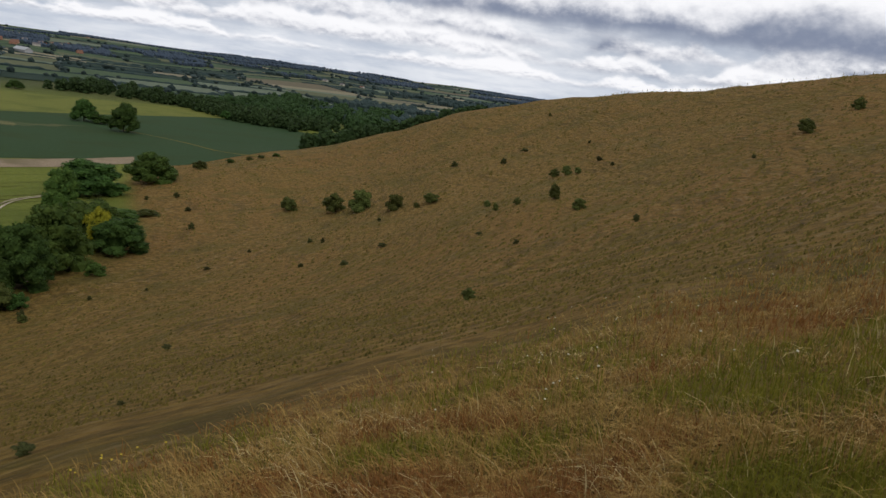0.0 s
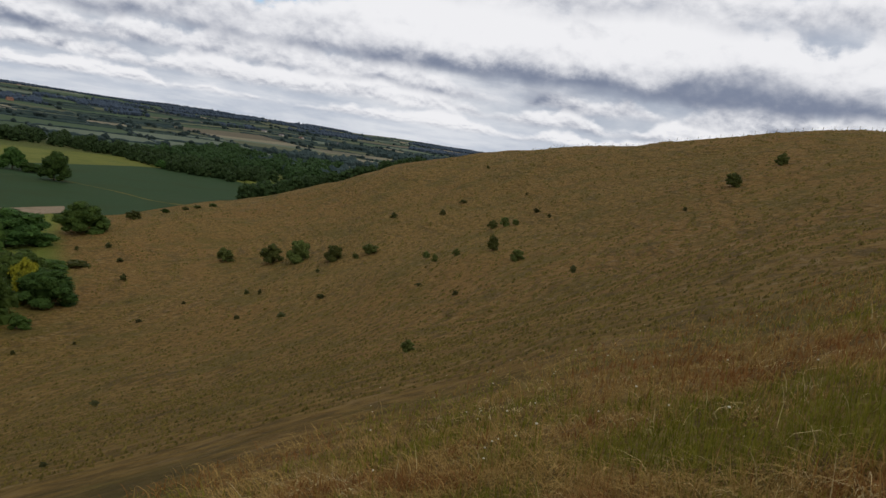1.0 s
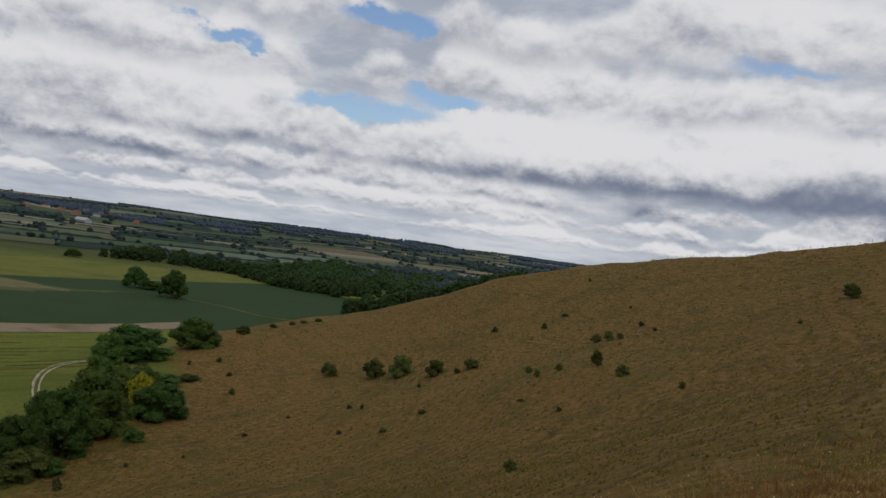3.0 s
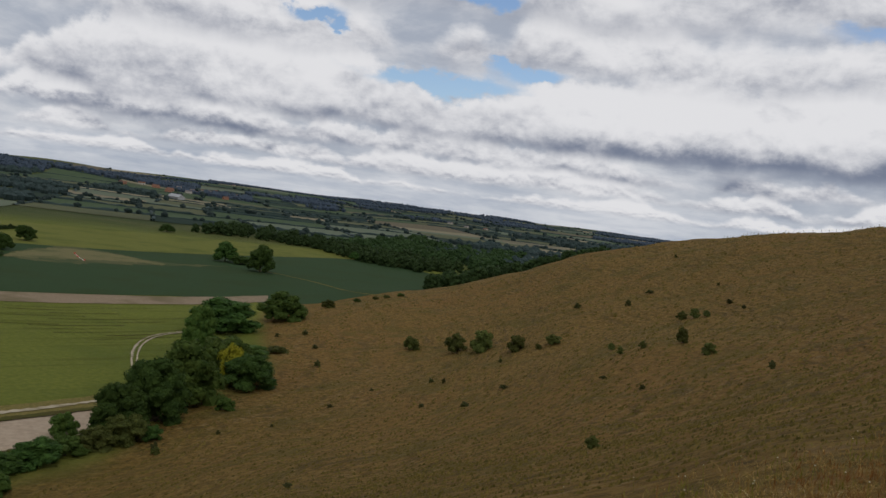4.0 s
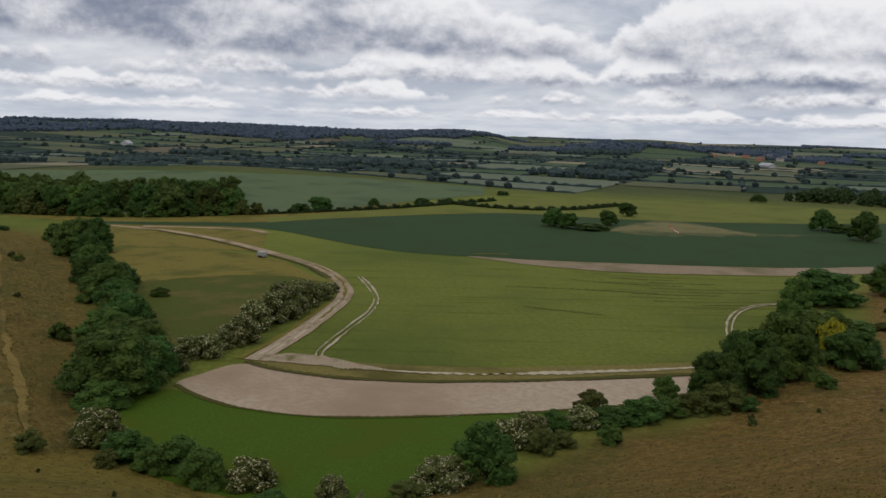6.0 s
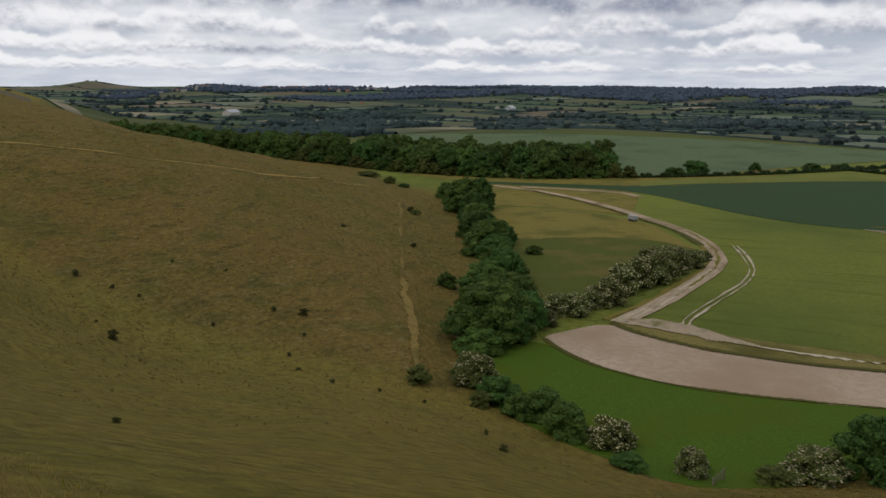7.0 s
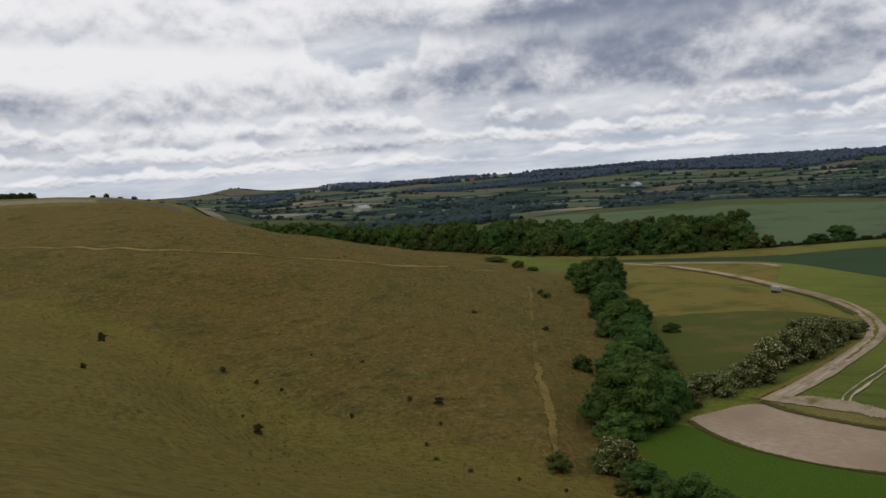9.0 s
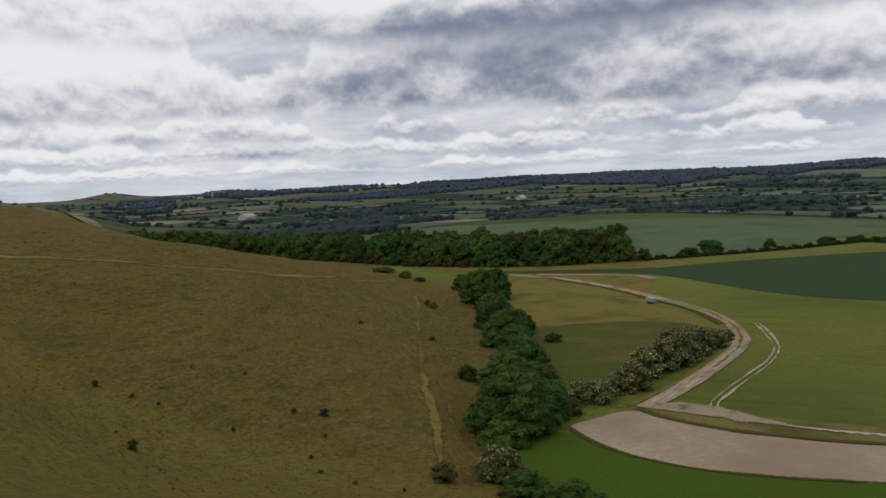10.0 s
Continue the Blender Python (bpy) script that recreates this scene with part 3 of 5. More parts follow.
def field(name, near, far, mat, label, n=180, m=24, lift=0.08, fray=0.25, category="field"):
    """A field laid on the ground between two edges."""
    a, b = along(near, n), along(far, n)
    d = b - a
    d /= np.maximum(np.hypot(d[:, 0], d[:, 1]), 0.01)[:, None]
    seed = len(bpy.data.objects)
    a, b = a + d * ragged(n, fray, seed)[:, None], b + d * ragged(n, fray, seed + 1)[:, None]
    s = np.linspace(0, 1, m)[:, None, None]
    p = (a[None] * (1 - s) + b[None] * s).reshape(-1, 2)
    v = np.column_stack([p, ground(p[:, 0], p[:, 1]) + lift])
    ob = mesh_object(name, v.tolist(), grid_faces(m, n).tolist(), mat, None, True)
    return tagged(ob, label, category, kind="structure")


def ribbon(name, line, width, mat, label, n=120, lift=0.14, category="track", fray=0.15, off=0.0):
    c = along(line, n)
    d = np.gradient(c, axis=0)
    d /= np.hypot(d[:, 0], d[:, 1])[:, None]
    side = np.column_stack([-d[:, 1], d[:, 0]]) * width / 2
    c = c + side * (2 * off / width)
    return field(name, c - side, c + side, mat, label, n, 5, lift, fray, category)


# edges of the fields and lines of the tracks, in metres from the standpoint
CHALK_NEAR = [
    (-135.2, 54.9), (-124.3, 55.8), (-112.9, 61.0), (-103.9, 70.0), (-94.7, 84.9), (-85.7, 102.2), (-77.2, 123.7),
    (-71.8, 140.9),
]
CHALK_FAR = [
    (-136.9, 56.2), (-143.0, 71.6), (-132.9, 73.9), (-121.4, 81.7), (-108.6, 97.1), (-97.3, 115.6), (-84.6, 141.2),
    (-79.0, 156.9),
]
MARGIN_NEAR = [
    (-141.7, 71.4), (-132.6, 73.7), (-121.1, 81.5), (-108.3, 96.8), (-97.1, 115.3), (-84.4, 140.9), (-78.8, 156.5),
]
MARGIN_FAR = [
    (-145.1, 76.5), (-141.7, 82.3), (-130.4, 87.7), (-115.4, 103.0), (-103.3, 122.4), (-89.7, 149.4), (-83.9, 166.3),
]
RUT_A = [
    (-142.3, 75.0), (-134.3, 82.8), (-123.8, 88.2), (-111.8, 99.8), (-100.1, 118.7), (-87.2, 145.4), (-82.6, 158.5),
]
TRACK = [
    (-141.7, 73.3), (-153.2, 89.0), (-165.6, 103.4), (-180.4, 119.5), (-192.6, 129.1), (-210.3, 137.8), (-234.7, 144.1),
    (-261.0, 144.8), (-289.7, 144.8), (-321.6, 142.3),
]
TRACK_FAR = [
    (-294.2, 145.8), (-319.2, 142.6), (-347.6, 136.0), (-370.5, 122.0),
]
TRACK_BY_WOOD = [
    (-362.5, 133.4), (-346.7, 155.0), (-332.6, 170.5), (-317.7, 170.8),
]
LOOP = [
    (-141.7, 89.2), (-153.5, 103.0), (-163.9, 116.3), (-175.2, 127.3), (-190.1, 136.0), (-208.6, 144.4),
]
LOOP_EAST = [
    (-94.8, 167.7), (-106.6, 186.8), (-113.9, 204.0), (-114.7, 215.7), (-111.2, 225.3),
]
DARK_NEAR = [
    (-387.0, 108.2), (-361.7, 145.6), (-335.8, 180.8), (-274.1, 183.1), (-245.4, 188.6), (-227.4, 200.9),
    (-204.4, 222.6), (-167.9, 262.3), (-140.5, 301.0), (-105.7, 304.0), (-98.1, 335.2), (-83.5, 361.3), (-75.3, 442.9),
]
DARK_FAR = [
    (-395.4, 110.6), (-373.6, 150.4), (-353.3, 190.1), (-359.3, 223.4), (-357.7, 274.3), (-352.4, 310.2),
    (-345.2, 348.7), (-285.0, 381.6), (-241.5, 436.1), (-200.4, 518.0), (-172.5, 608.6), (-128.2, 599.3), (-89.4, 547.9),
]
BELT = [
    (-332.4, 655.6), (-283.6, 675.7), (-218.0, 656.5), (-160.4, 577.6), (-131.4, 581.9), (-88.9, 540.4),
]
HEDGE_GREY = [
    (-389.3, 199.3), (-386.8, 229.4), (-390.2, 282.0), (-401.0, 339.3), (-409.5, 395.7),
]
HEDGE_PALE = [
    (-413.0, 349.4), (-368.0, 355.9), (-337.8, 384.7), (-349.8, 458.2),
]
WEDGE_NEAR = [
    (-439.0, -69.6), (-1037.7, -177.6), (-1117.5, -203.2), (-1228.9, -233.5),
]
WEDGE_FAR = [
    (-1034.9, -160.5), (-1175.0, -189.4), (-1256.7, -217.0), (-2045.2, -381.8),
]
WEDGE_HEDGE = [
    (-422.5, -68.9), (-1044.9, -182.2), (-1121.5, -206.1), (-1245.2, -238.1),
]
DOWN_TREES = [
    (-1329.5, -222.6), (-1328.2, -207.0), (-1402.2, -205.7), (-1380.4, -190.8), (-1522.9, -195.5), (-1488.4, -179.4),
]
APRON_NEAR = [
    (-141.3, 73.8), (-135.5, 78.8), (-126.7, 85.2), (-120.4, 90.7),
]
APRON_FAR = [
    (-146.1, 80.0), (-146.4, 88.8), (-139.5, 88.5), (-123.4, 91.7),
]
TRAM_B = [
    (-173.6, 173.5), (-163.0, 184.6), (-150.1, 197.0), (-141.0, 205.7),
]
TRAM_E = [
    (-149.2, 156.4), (-141.6, 160.9), (-130.3, 167.4),
]
PALE_A = [
    (-350.8, 203.1), (-354.9, 220.6), (-355.4, 243.9), (-356.2, 269.4),
]
PALE_B = [
    (-355.7, 280.5), (-358.3, 302.6), (-349.5, 318.4),
]
PALE_C = [
    (-227.6, 209.6), (-225.5, 216.5), (-220.7, 222.4),
]
H0 = [
    (-704.6, 1325.8), (-876.6, 1613.1), (-902.9, 1778.2), (-754.2, 1594.0), (-298.4, 1777.8), (-246.9, 1680.4),
    (-208.1, 1693.6), (-138.1, 1693.1),
]
H45 = [
    (-633.0, 616.3), (-465.5, 461.7), (-487.0, 503.3), (-728.9, 1362.3), (-937.2, 1818.2), (-1017.4, 2036.3),
    (-1389.8, 3044.6), (-753.0, 2196.8), (-686.5, 1249.5),
]
H7 = [
    (-1279.5, 7.6), (-1485.2, 520.1), (-1415.2, 471.0), (-1712.1, 272.9),
]
BARE_NEAR = [
    (-224.3, 203.7), (-192.3, 212.5), (-169.1, 228.2), (-149.9, 253.2), (-133.6, 277.5), (-120.7, 308.1),
]
BARE_FAR = [
    (-225.4, 204.7), (-203.5, 221.5), (-182.2, 245.6), (-160.3, 270.2), (-142.4, 295.2), (-128.2, 326.6),
]
TONGUE_NEAR = [
    (-254.1, 325.6), (-235.0, 325.5), (-221.9, 342.9), (-210.8, 366.2), (-206.8, 382.5),
]
TONGUE_FAR = [
    (-257.2, 329.5), (-274.1, 373.8), (-277.1, 403.7), (-249.0, 400.6), (-209.6, 387.5),
]
PALE_FAR = [
    (-372.5, 200.5), (-384.3, 256.3), (-392.4, 326.7), (-406.5, 410.1), (-419.8, 486.2), (-349.3, 539.6),
    (-286.4, 604.7), (-220.5, 667.0), (-158.0, 678.0),
]
GREY_NEAR = [
    (-333.4, 27.5), (-438.8, 90.3), (-411.7, 150.3), (-395.4, 197.6), (-393.4, 244.5), (-425.5, 326.0), (-447.8, 421.4),
]
GREY_FAR = [
    (-831.7, 70.2), (-784.9, 162.7), (-673.4, 246.3), (-620.5, 310.1), (-590.8, 393.4), (-562.0, 430.0), (-507.0, 476.9),
]
LUSH_NEAR = [
    (-125.5, 37.6), (-108.2, 33.4), (-94.7, 37.9), (-83.7, 43.0), (-74.9, 46.9), (-71.6, 59.1), (-73.9, 73.4),
]
LUSH_NEAR2 = [
    (-78.9, 67.2), (-78.5, 81.4), (-78.7, 101.0), (-76.0, 121.9), (-73.4, 137.3),
]
LUSH_FAR = [(-133.5, 47.4), (-134.5, 54.0)] + CHALK_NEAR[1:5]
PASTURE_NEAR = [
    (-134.1, 47.2), (-143.3, 57.3), (-156.1, 75.4), (-171.8, 97.7), (-190.6, 120.1), (-199.3, 129.2),
]
PASTURE_FAR = [
    (-258.6, 80.6), (-303.9, 97.4), (-295.7, 120.1), (-276.1, 134.4), (-248.1, 139.5), (-208.5, 130.5),
]
VERGE_NEAR = [
    (-305.5, 97.9), (-297.2, 120.7), (-278.7, 135.7), (-267.0, 141.1),
]
VERGE_FAR = [
    (-388.6, 125.1), (-378.7, 154.3), (-374.8, 183.0), (-321.1, 172.7),
]
HILL_PATH = [
    (-309.6, -158.6), (-307.9, -145.6), (-303.8, -131.7), (-295.2, -116.3), (-287.2, -101.8), (-276.5, -87.0),
    (-264.7, -72.7), (-261.9, -61.5), (-256.5, -50.0), (-252.2, -39.1), (-255.4, -29.4), (-262.8, -19.7), (-263.8, -9.1),
    (-267.8, 1.5), (-282.3, 13.0), (-289.4, 25.1), (-322.7, 41.2), (-333.8, 56.3),
]
FENCE_PATH = [
    (-289.9, 59.8), (-232.4, 48.4), (-187.6, 38.7), (-162.3, 34.4), (-143.1, 31.6), (-127.4, 28.9), (-116.6, 26.9),
]
DOTTED = [
    (-174.1, 423.1), (-156.9, 418.3), (-132.5, 404.7), (-113.9, 384.4), (-92.1, 356.5), (-77.9, 329.6),
]
LUSH_FAR2 = CHALK_NEAR[5:]
field("lush_meadow", LUSH_NEAR + LUSH_NEAR2, LUSH_FAR + LUSH_FAR2, LUSH, "deep green meadow grass below the hedge", lift=0.06)
field("ploughed_field", CHALK_NEAR, CHALK_FAR, CHALK, "bare pinkish chalk soil field, freshly tilled", lift=0.12)
field("field_margin", MARGIN_NEAR, MARGIN_FAR, MARGIN, "rough grass margin between bare soil and crop", lift=0.10)
field("dark_crop_field", DARK_NEAR, DARK_FAR, DARK_CROP, "dark green leafy crop field", 120, 40, 0.10)
field("bare_headland", BARE_NEAR, BARE_FAR, BARE, "strip of bare brown soil beside the crop", lift=0.16)
field("pale_patch", TONGUE_NEAR + [(-190.0, 415.0)], TONGUE_FAR + [(-188.0, 425.0)], PALE_PATCH_RIM, "ragged edge of the pale patch", lift=0.17, fray=2.2)
field("pale_patch", [(0.8 * a[0] + 0.2 * b[0], 0.8 * a[1] + 0.2 * b[1]) for a, b in zip(TONGUE_NEAR, TONGUE_FAR)], [(0.15 * a[0] + 0.85 * b[0], 0.15 * a[1] + 0.85 * b[1]) for a, b in zip(TONGUE_NEAR, TONGUE_FAR)], PALE_PATCH, "pale patch in the dark crop", lift=0.22, fray=1.8)
field("pale_crop_field", DARK_FAR[2:], PALE_FAR, PALE_CROP, "pale yellow-green crop field", 120, 40, 0.14)
field("grey_crop_field", GREY_NEAR[1:], GREY_FAR[1:], GREY_CROP, "grey-green cereal field on a low swell", 120, 60, 0.25)
field("pasture", PASTURE_NEAR, PASTURE_FAR, PASTURE, "grazed olive pasture inside the hedges", lift=0.08)
field("dry_pasture", [(-232, 82), (-232, 105), (-228, 119), (-219, 127), (-205, 130)], PASTURE_FAR[:5], VERGE, "dry tan upper pasture beside the track", 70, 16, 0.12, 1.0)
field("stubble_strip", DARK_FAR[:5], GREY_NEAR[1:6], VERGE, "rough olive strip below the grey-green field", 70, 12, 0.12, 0.5)
field("grass_verge", VERGE_NEAR, VERGE_FAR, VERGE, "dry grass verge beside the farm track", lift=0.07)
ribbon("rank_grass", TRACK[5:] + TRACK_FAR[2:3], 1.5, BANK, "dark rank grass along the farm track", 90, 0.26, "grass", 0.35, 3.2)
ribbon("rank_grass", TRACK[:6], 1.2, VERGE, "dry grass edge of the farm track", 90, 0.17, "grass", 0.4, 2.7)
ribbon("farm_track", TRACK + TRACK_FAR[2:], 4.2, TRACK_DIRT, "pale chalk farm track curving round the crop", 240, 0.20, fray=0.12)
ribbon("track_crown", TRACK[2:7], 0.7, VERGE, "grassy crown between the wheel lines of the track", 120, 0.245, "grass", 0.3)
ribbon("farm_track", TRACK_BY_WOOD, 4.0, TRACK_DIRT, "pale chalk track beside the wood", 60, 0.22)
for off in (-0.65, 0.65):
    ribbon("wheel_rut", [(-134.0, 83.5), (-138.5, 86.0)] + LOOP, 0.45, RUT_CHALK, "white wheel rut looping through the crop", 140, 0.18, fray=0.16, off=off)
    ribbon("wheel_rut", LOOP_EAST, 0.5, RUT_CHALK, "white wheel rut beside the hedge", 50, 0.18, fray=0.12, off=off)
    ribbon("wheel_rut", TRACK[:4], 0.5, RUT_CHALK, "worn white wheel line on the farm track", 60, 0.24, fray=0.2, off=off * 1.1)
tram = np.random.RandomState(12)
inner = along([(-186.0, 214.0), (-168.0, 224.0), (-149.0, 244.0), (-132.0, 268.0), (-119.0, 296.0)], 60)
toward = -inner / np.hypot(inner[:, 0], inner[:, 1])[:, None]
for k in range(11):
    # drilled lines beside the headland, broken where the crop has closed over them
    a0 = int(tram.uniform(0, 18) + (12 if k > 6 else 0))
    a1 = int(min(59, a0 + tram.uniform(14, 40)))
    line = (inner + toward * (3.5 + 5.2 * k))[a0:a1 + 1:4]
    if len(line) > 2:
        ribbon("crop_tramline", [tuple(q) for q in line], tram.uniform(0.35, 0.75), BANK, "dark tramline through the green crop", 50, 0.10, fray=0.12)
for line in (TRAM_B, TRAM_E):
    ribbon("crop_tramline", line, 0.7, BANK, "dark tramline through the green crop", 40, 0.10, fray=0.2)
for line in (PALE_A, PALE_B, PALE_C):
    ribbon("crop_gap", line, 1.3, VERGE, "pale bare streak in the dark crop", 30, 0.24, fray=0.35)
ribbon("wheel_rut", RUT_A, 1.3, RUT_CHALK, "pale chalky rut along the field margin", 90, 0.22, fray=0.35)
field("chalk_apron", APRON_NEAR, [(0.45 * p[0] + 0.55 * q[0], 0.45 * p[1] + 0.55 * q[1]) for p, q in zip(APRON_NEAR, APRON_FAR)], APRON, "bare churned chalk where the tracks meet", 60, 12, 0.24, 0.5, "track")
ribbon("ditch_bank", CHALK_NEAR, 0.8, BANK, "dark ragged grass edge of the bare field", 150, 0.16, "bank", 0.22)
ribbon("ditch_bank", MARGIN_NEAR, 1.5, BANK, "dark grassy bank along the bare field", 110, 0.30, "bank", 0.3)
field("stubble_wedge", WEDGE_NEAR[1:], WEDGE_FAR[:3], FIELD_COLOURS[2], "pale stubble wedge on the far down", 20, 8, 1.0)
field("down_field", [(-800, -330), (-780, -250), (-770, -195)], [(-1060, -440), (-1090, -345), (-1090, -255)], VERGE, "dry olive pasture on the far down", 40, 20, 0.6)
field("down_field", [(-700, -290), (-690, -220), (-700, -170)], [(-790, -326), (-772, -246), (-765, -190)], FIELD_COLOURS[2], "pale dry strip on the far down", 40, 10, 0.6)
field("down_field", [(-905, -420), (-955, -370), (-985, -300)], [(-950, -443), (-1000, -387), (-1030, -313)], FIELD_COLOURS[2], "pale straw strip on the far down", 40, 8, 1.0)
field("down_field", [(-800, -245), (-800, -205), (-800, -165)], [(-1035, -310), (-1045, -260), (-1060, -220)], FIELD_COLOURS[4], "tan stubble on the far down", 40, 16, 1.0)
ribbon("crop_tramline", DOTTED, 1.5, VERGE, "pale grassy line across the dark crop", 60, 0.2)
ribbon("path_dark_edge", HILL_PATH, 1.0, BANK, "dark narrow strip above the path along the brow", 160, 0.15, "grass", 0.25, 1.35)
ribbon("hill_path", HILL_PATH, 1.7, PATH_TURF, "worn grassy path along the brow", 160, 0.16, "path", 0.1)
ribbon("hill_path", FENCE_PATH, 0.8, FAINT_PATH, "worn dry strip straight down the slope", 120, 0.16, "path", 0.45)


# ---- plants ----
def lumpy(seed, centre, size, detail=1, amount=0.18):
    """A lumpy closed blob: vertices and faces."""
    bm = bmesh.new()
    bmesh.ops.create_icosphere(bm, subdivisions=detail, radius=1)
    off = Vector((seed * 3.7, seed * 1.3, seed * 7.1))
    v = []
    for q in bm.verts:
        k = 1 + amount * 2 * noise.noise(q.co * 1.7 + off)
        v.append((centre[0] + q.co.x * size[0] * k, centre[1] + q.co.y * size[1] * k, centre[2] + q.co.z * size[2] * k))
    f = [[w.index for w in g.verts] for g in bm.faces]
    bm.free()
    return v, f


def joined(pieces):
    v, f = [], []
    for pv, pf in pieces:
        n = len(v)
        v += list(pv)
        f += [[i + n for i in g] for g in pf]
    return v, f


def leaves_on(g, lobes, count, leaf, lift=0.0):
    """Small pointed leaf sprays over the lobes of a crown."""
    w = np.array([max(s[0] * s[1], 1e-3) for _, s in lobes])
    pick = g.choice(len(lobes), count, p=w / w.sum())
    c = np.array([lobes[i][0] for i in pick])
    s = np.array([lobes[i][1] for i in pick])
    d = g.normal(0, 1, (count, 3))
    d /= np.linalg.norm(d, axis=1)[:, None]
    d[:, 2] = np.where(d[:, 2] < -0.55, -d[:, 2], d[:, 2])
    rad = (1 - np.abs(g.normal(0, 0.12, count)) + g.uniform(-0.02, 0.14, count) + lift)[:, None]
    p = c + d * s * rad
    # sprays face outward and droop a little
    nrm = d + g.normal(0, 0.38, (count, 3)) + (0, 0, 0.25)
    nrm /= np.linalg.norm(nrm, axis=1)[:, None]
    t1 = np.cross(nrm, g.normal(0, 1, (count, 3)))
    t1 /= np.linalg.norm(t1, axis=1)[:, None]
    t2 = np.cross(nrm, t1)
    k = (leaf * g.uniform(0.55, 1.35, count))[:, None]
    a, b = p - t1 * k, p + t1 * k
    tip = p + t2 * k * 1.5
    v = np.stack([a, b, tip], 1).reshape(-1, 3)
    return v.tolist(), np.arange(count * 3).reshape(-1, 3).tolist()


def limb(bm, a, b, ra, rb, sides=6):
    a, b = Vector(a), Vector(b)
    d = (b - a).normalized()
    s = d.orthogonal().normalized()
    t = d.cross(s)
    rings = []
    for k, (c, r) in enumerate(((a, ra), (a.lerp(b, 0.5) + s * ra * 0.5, (ra + rb) / 2), (b, rb))):
        rings.append([bm.verts.new(c + (s * math.cos(u) + t * math.sin(u)) * r) for u in (i * 2 * math.pi / sides for i in range(sides))])
    for lo, hi in zip(rings, rings[1:]):
        for i in range(sides):
            bm.faces.new((lo[i], lo[(i + 1) % sides], hi[(i + 1) % sides], hi[i]))


def budded(g, lobes, count):
    """Each lobe of a crown with smaller rounded shoots on its outer side."""
    out = []
    for c, s in lobes:
        out.append((c, s))
        face = Vector((c[0], c[1], max(c[2] - 0.35, -0.1))).normalized()
        for _ in range(count):
            d = (face * 0.9 + Vector(g.normal(0, 0.75, 3))).normalized()
            k = g.uniform(0.36, 0.58)
            out.append(((c[0] + d.x * s[0] * 0.8, c[1] + d.y * s[1] * 0.8, max(c[2] + d.z * s[2] * 0.8, s[2] * 0.3)), (s[0] * k, s[1] * k, s[2] * k)))
    return out


def plant(name, seed, mat, leaves, leaf, clear=0.18, lobes=14, petals=0, core=0.80, flat=1.0, buds=5):
    """A plant one unit high and one unit wide: trunk with limbs, and a crown of leaf sprays over a dark inner mass."""
    g = np.random.RandomState(seed)
    root = new(name)
    lobe = []
    for i in range(lobes):
        a = i * 2.4 + g.uniform(-0.4, 0.4)
        h = (i + 0.5) / lobes
        reach = 0.36 * math.sqrt(max(0.0, 1 - max(0.0, (h - 0.25) / 0.78) ** 2)) * g.uniform(0.72, 1.08)
        size = g.uniform(0.12, 0.20) * (1.12 - 0.3 * h)
        z = clear + (1 - clear) * (0.10 + 0.76 * h) + g.uniform(-0.04, 0.04)
        lobe.append(((reach * math.cos(a), reach * math.sin(a), z), (size * 1.15, size * 1.15, size * 0.95 * flat)))
    lobe = budded(g, lobe, buds)
    lobe.append(((0, 0, clear + (1 - clear) * 0.45), (0.29, 0.29, (1 - clear) * 0.42)))
    bm = bmesh.new()
    limb(bm, (0, 0, -0.06), (0.01, 0.01, clear + 0.18), 0.032, 0.020, 8)
    for c, _ in lobe[:6]:
        limb(bm, (0.01, 0.01, clear + 0.10 * g.uniform(0.2, 1.2)), Vector(c) * 0.9, 0.013, 0.005, 5)
    part("trunk", bm, BARK, root)
    cores = [lumpy(seed + i, c, [v * core for v in s], 1) for i, (c, s) in enumerate(lobe)]
    v, f = joined(cores + [leaves_on(g, lobe, leaves, leaf)])
    mesh_object("crown", v, f, mat, root)
    if petals:
        v, f = leaves_on(g, lobe, petals, leaf * 0.85, 0.07)
        tagged(mesh_object("blossom", v, f, PETALS, root), "creamy white may blossom")
    root["spare"] = True
    return root


def set_plants(spots, kinds, label, category, group, seed=0, sink=0.04):
    """Stand plants at (x, y, height, width), taking the kinds in turn."""
    g = np.random.RandomState(seed)
    for i, (x, y, h, w) in enumerate(spots):
        k = kinds[int(g.randint(len(kinds)))] if len(kinds) > 1 else kinds[0]
        m = Matrix.LocRotScale((x, y, float(ground(x, y)) - sink * h), Euler((0, 0, g.uniform(0, 6.28))), (w, w * g.uniform(0.9, 1.1), h))
        if k.get("spare"):
            del k["spare"]
            k.matrix_basis = m
            ob = k
        else:
            b = k.scale.copy()
            k.scale = (1, 1, 1)
            ob = copy_thing(k, m)
            k.scale = b
        tagged(ob, label, category, group)


def plant_mass(name, spots, kinds, label, category, seed=0):
    """A stand too far off to tell its plants apart: crowns joined into one mesh."""
    g = np.random.RandomState(seed)
    vs, fs, base = [], [], 0
    for x, y, h, w in spots:
        me = kinds[int(g.randint(len(kinds)))]
        a, s = g.uniform(0, 6.28), (w, w, h)
        v = me[0] * s
        c, q = math.cos(a), math.sin(a)
        v = np.stack([v[:, 0] * c - v[:, 1] * q + x, v[:, 0] * q + v[:, 1] * c + y, v[:, 2] + float(ground(x, y)) - 0.04 * h], 1)
        vs.append(v)
        fs.append(me[1] + base)
        base += len(v)
    ob = mesh_object(name, np.concatenate(vs).tolist(), np.concatenate(fs).tolist(), LEAF_BELT)
    return tagged(ob, label, category, kind="stuff")


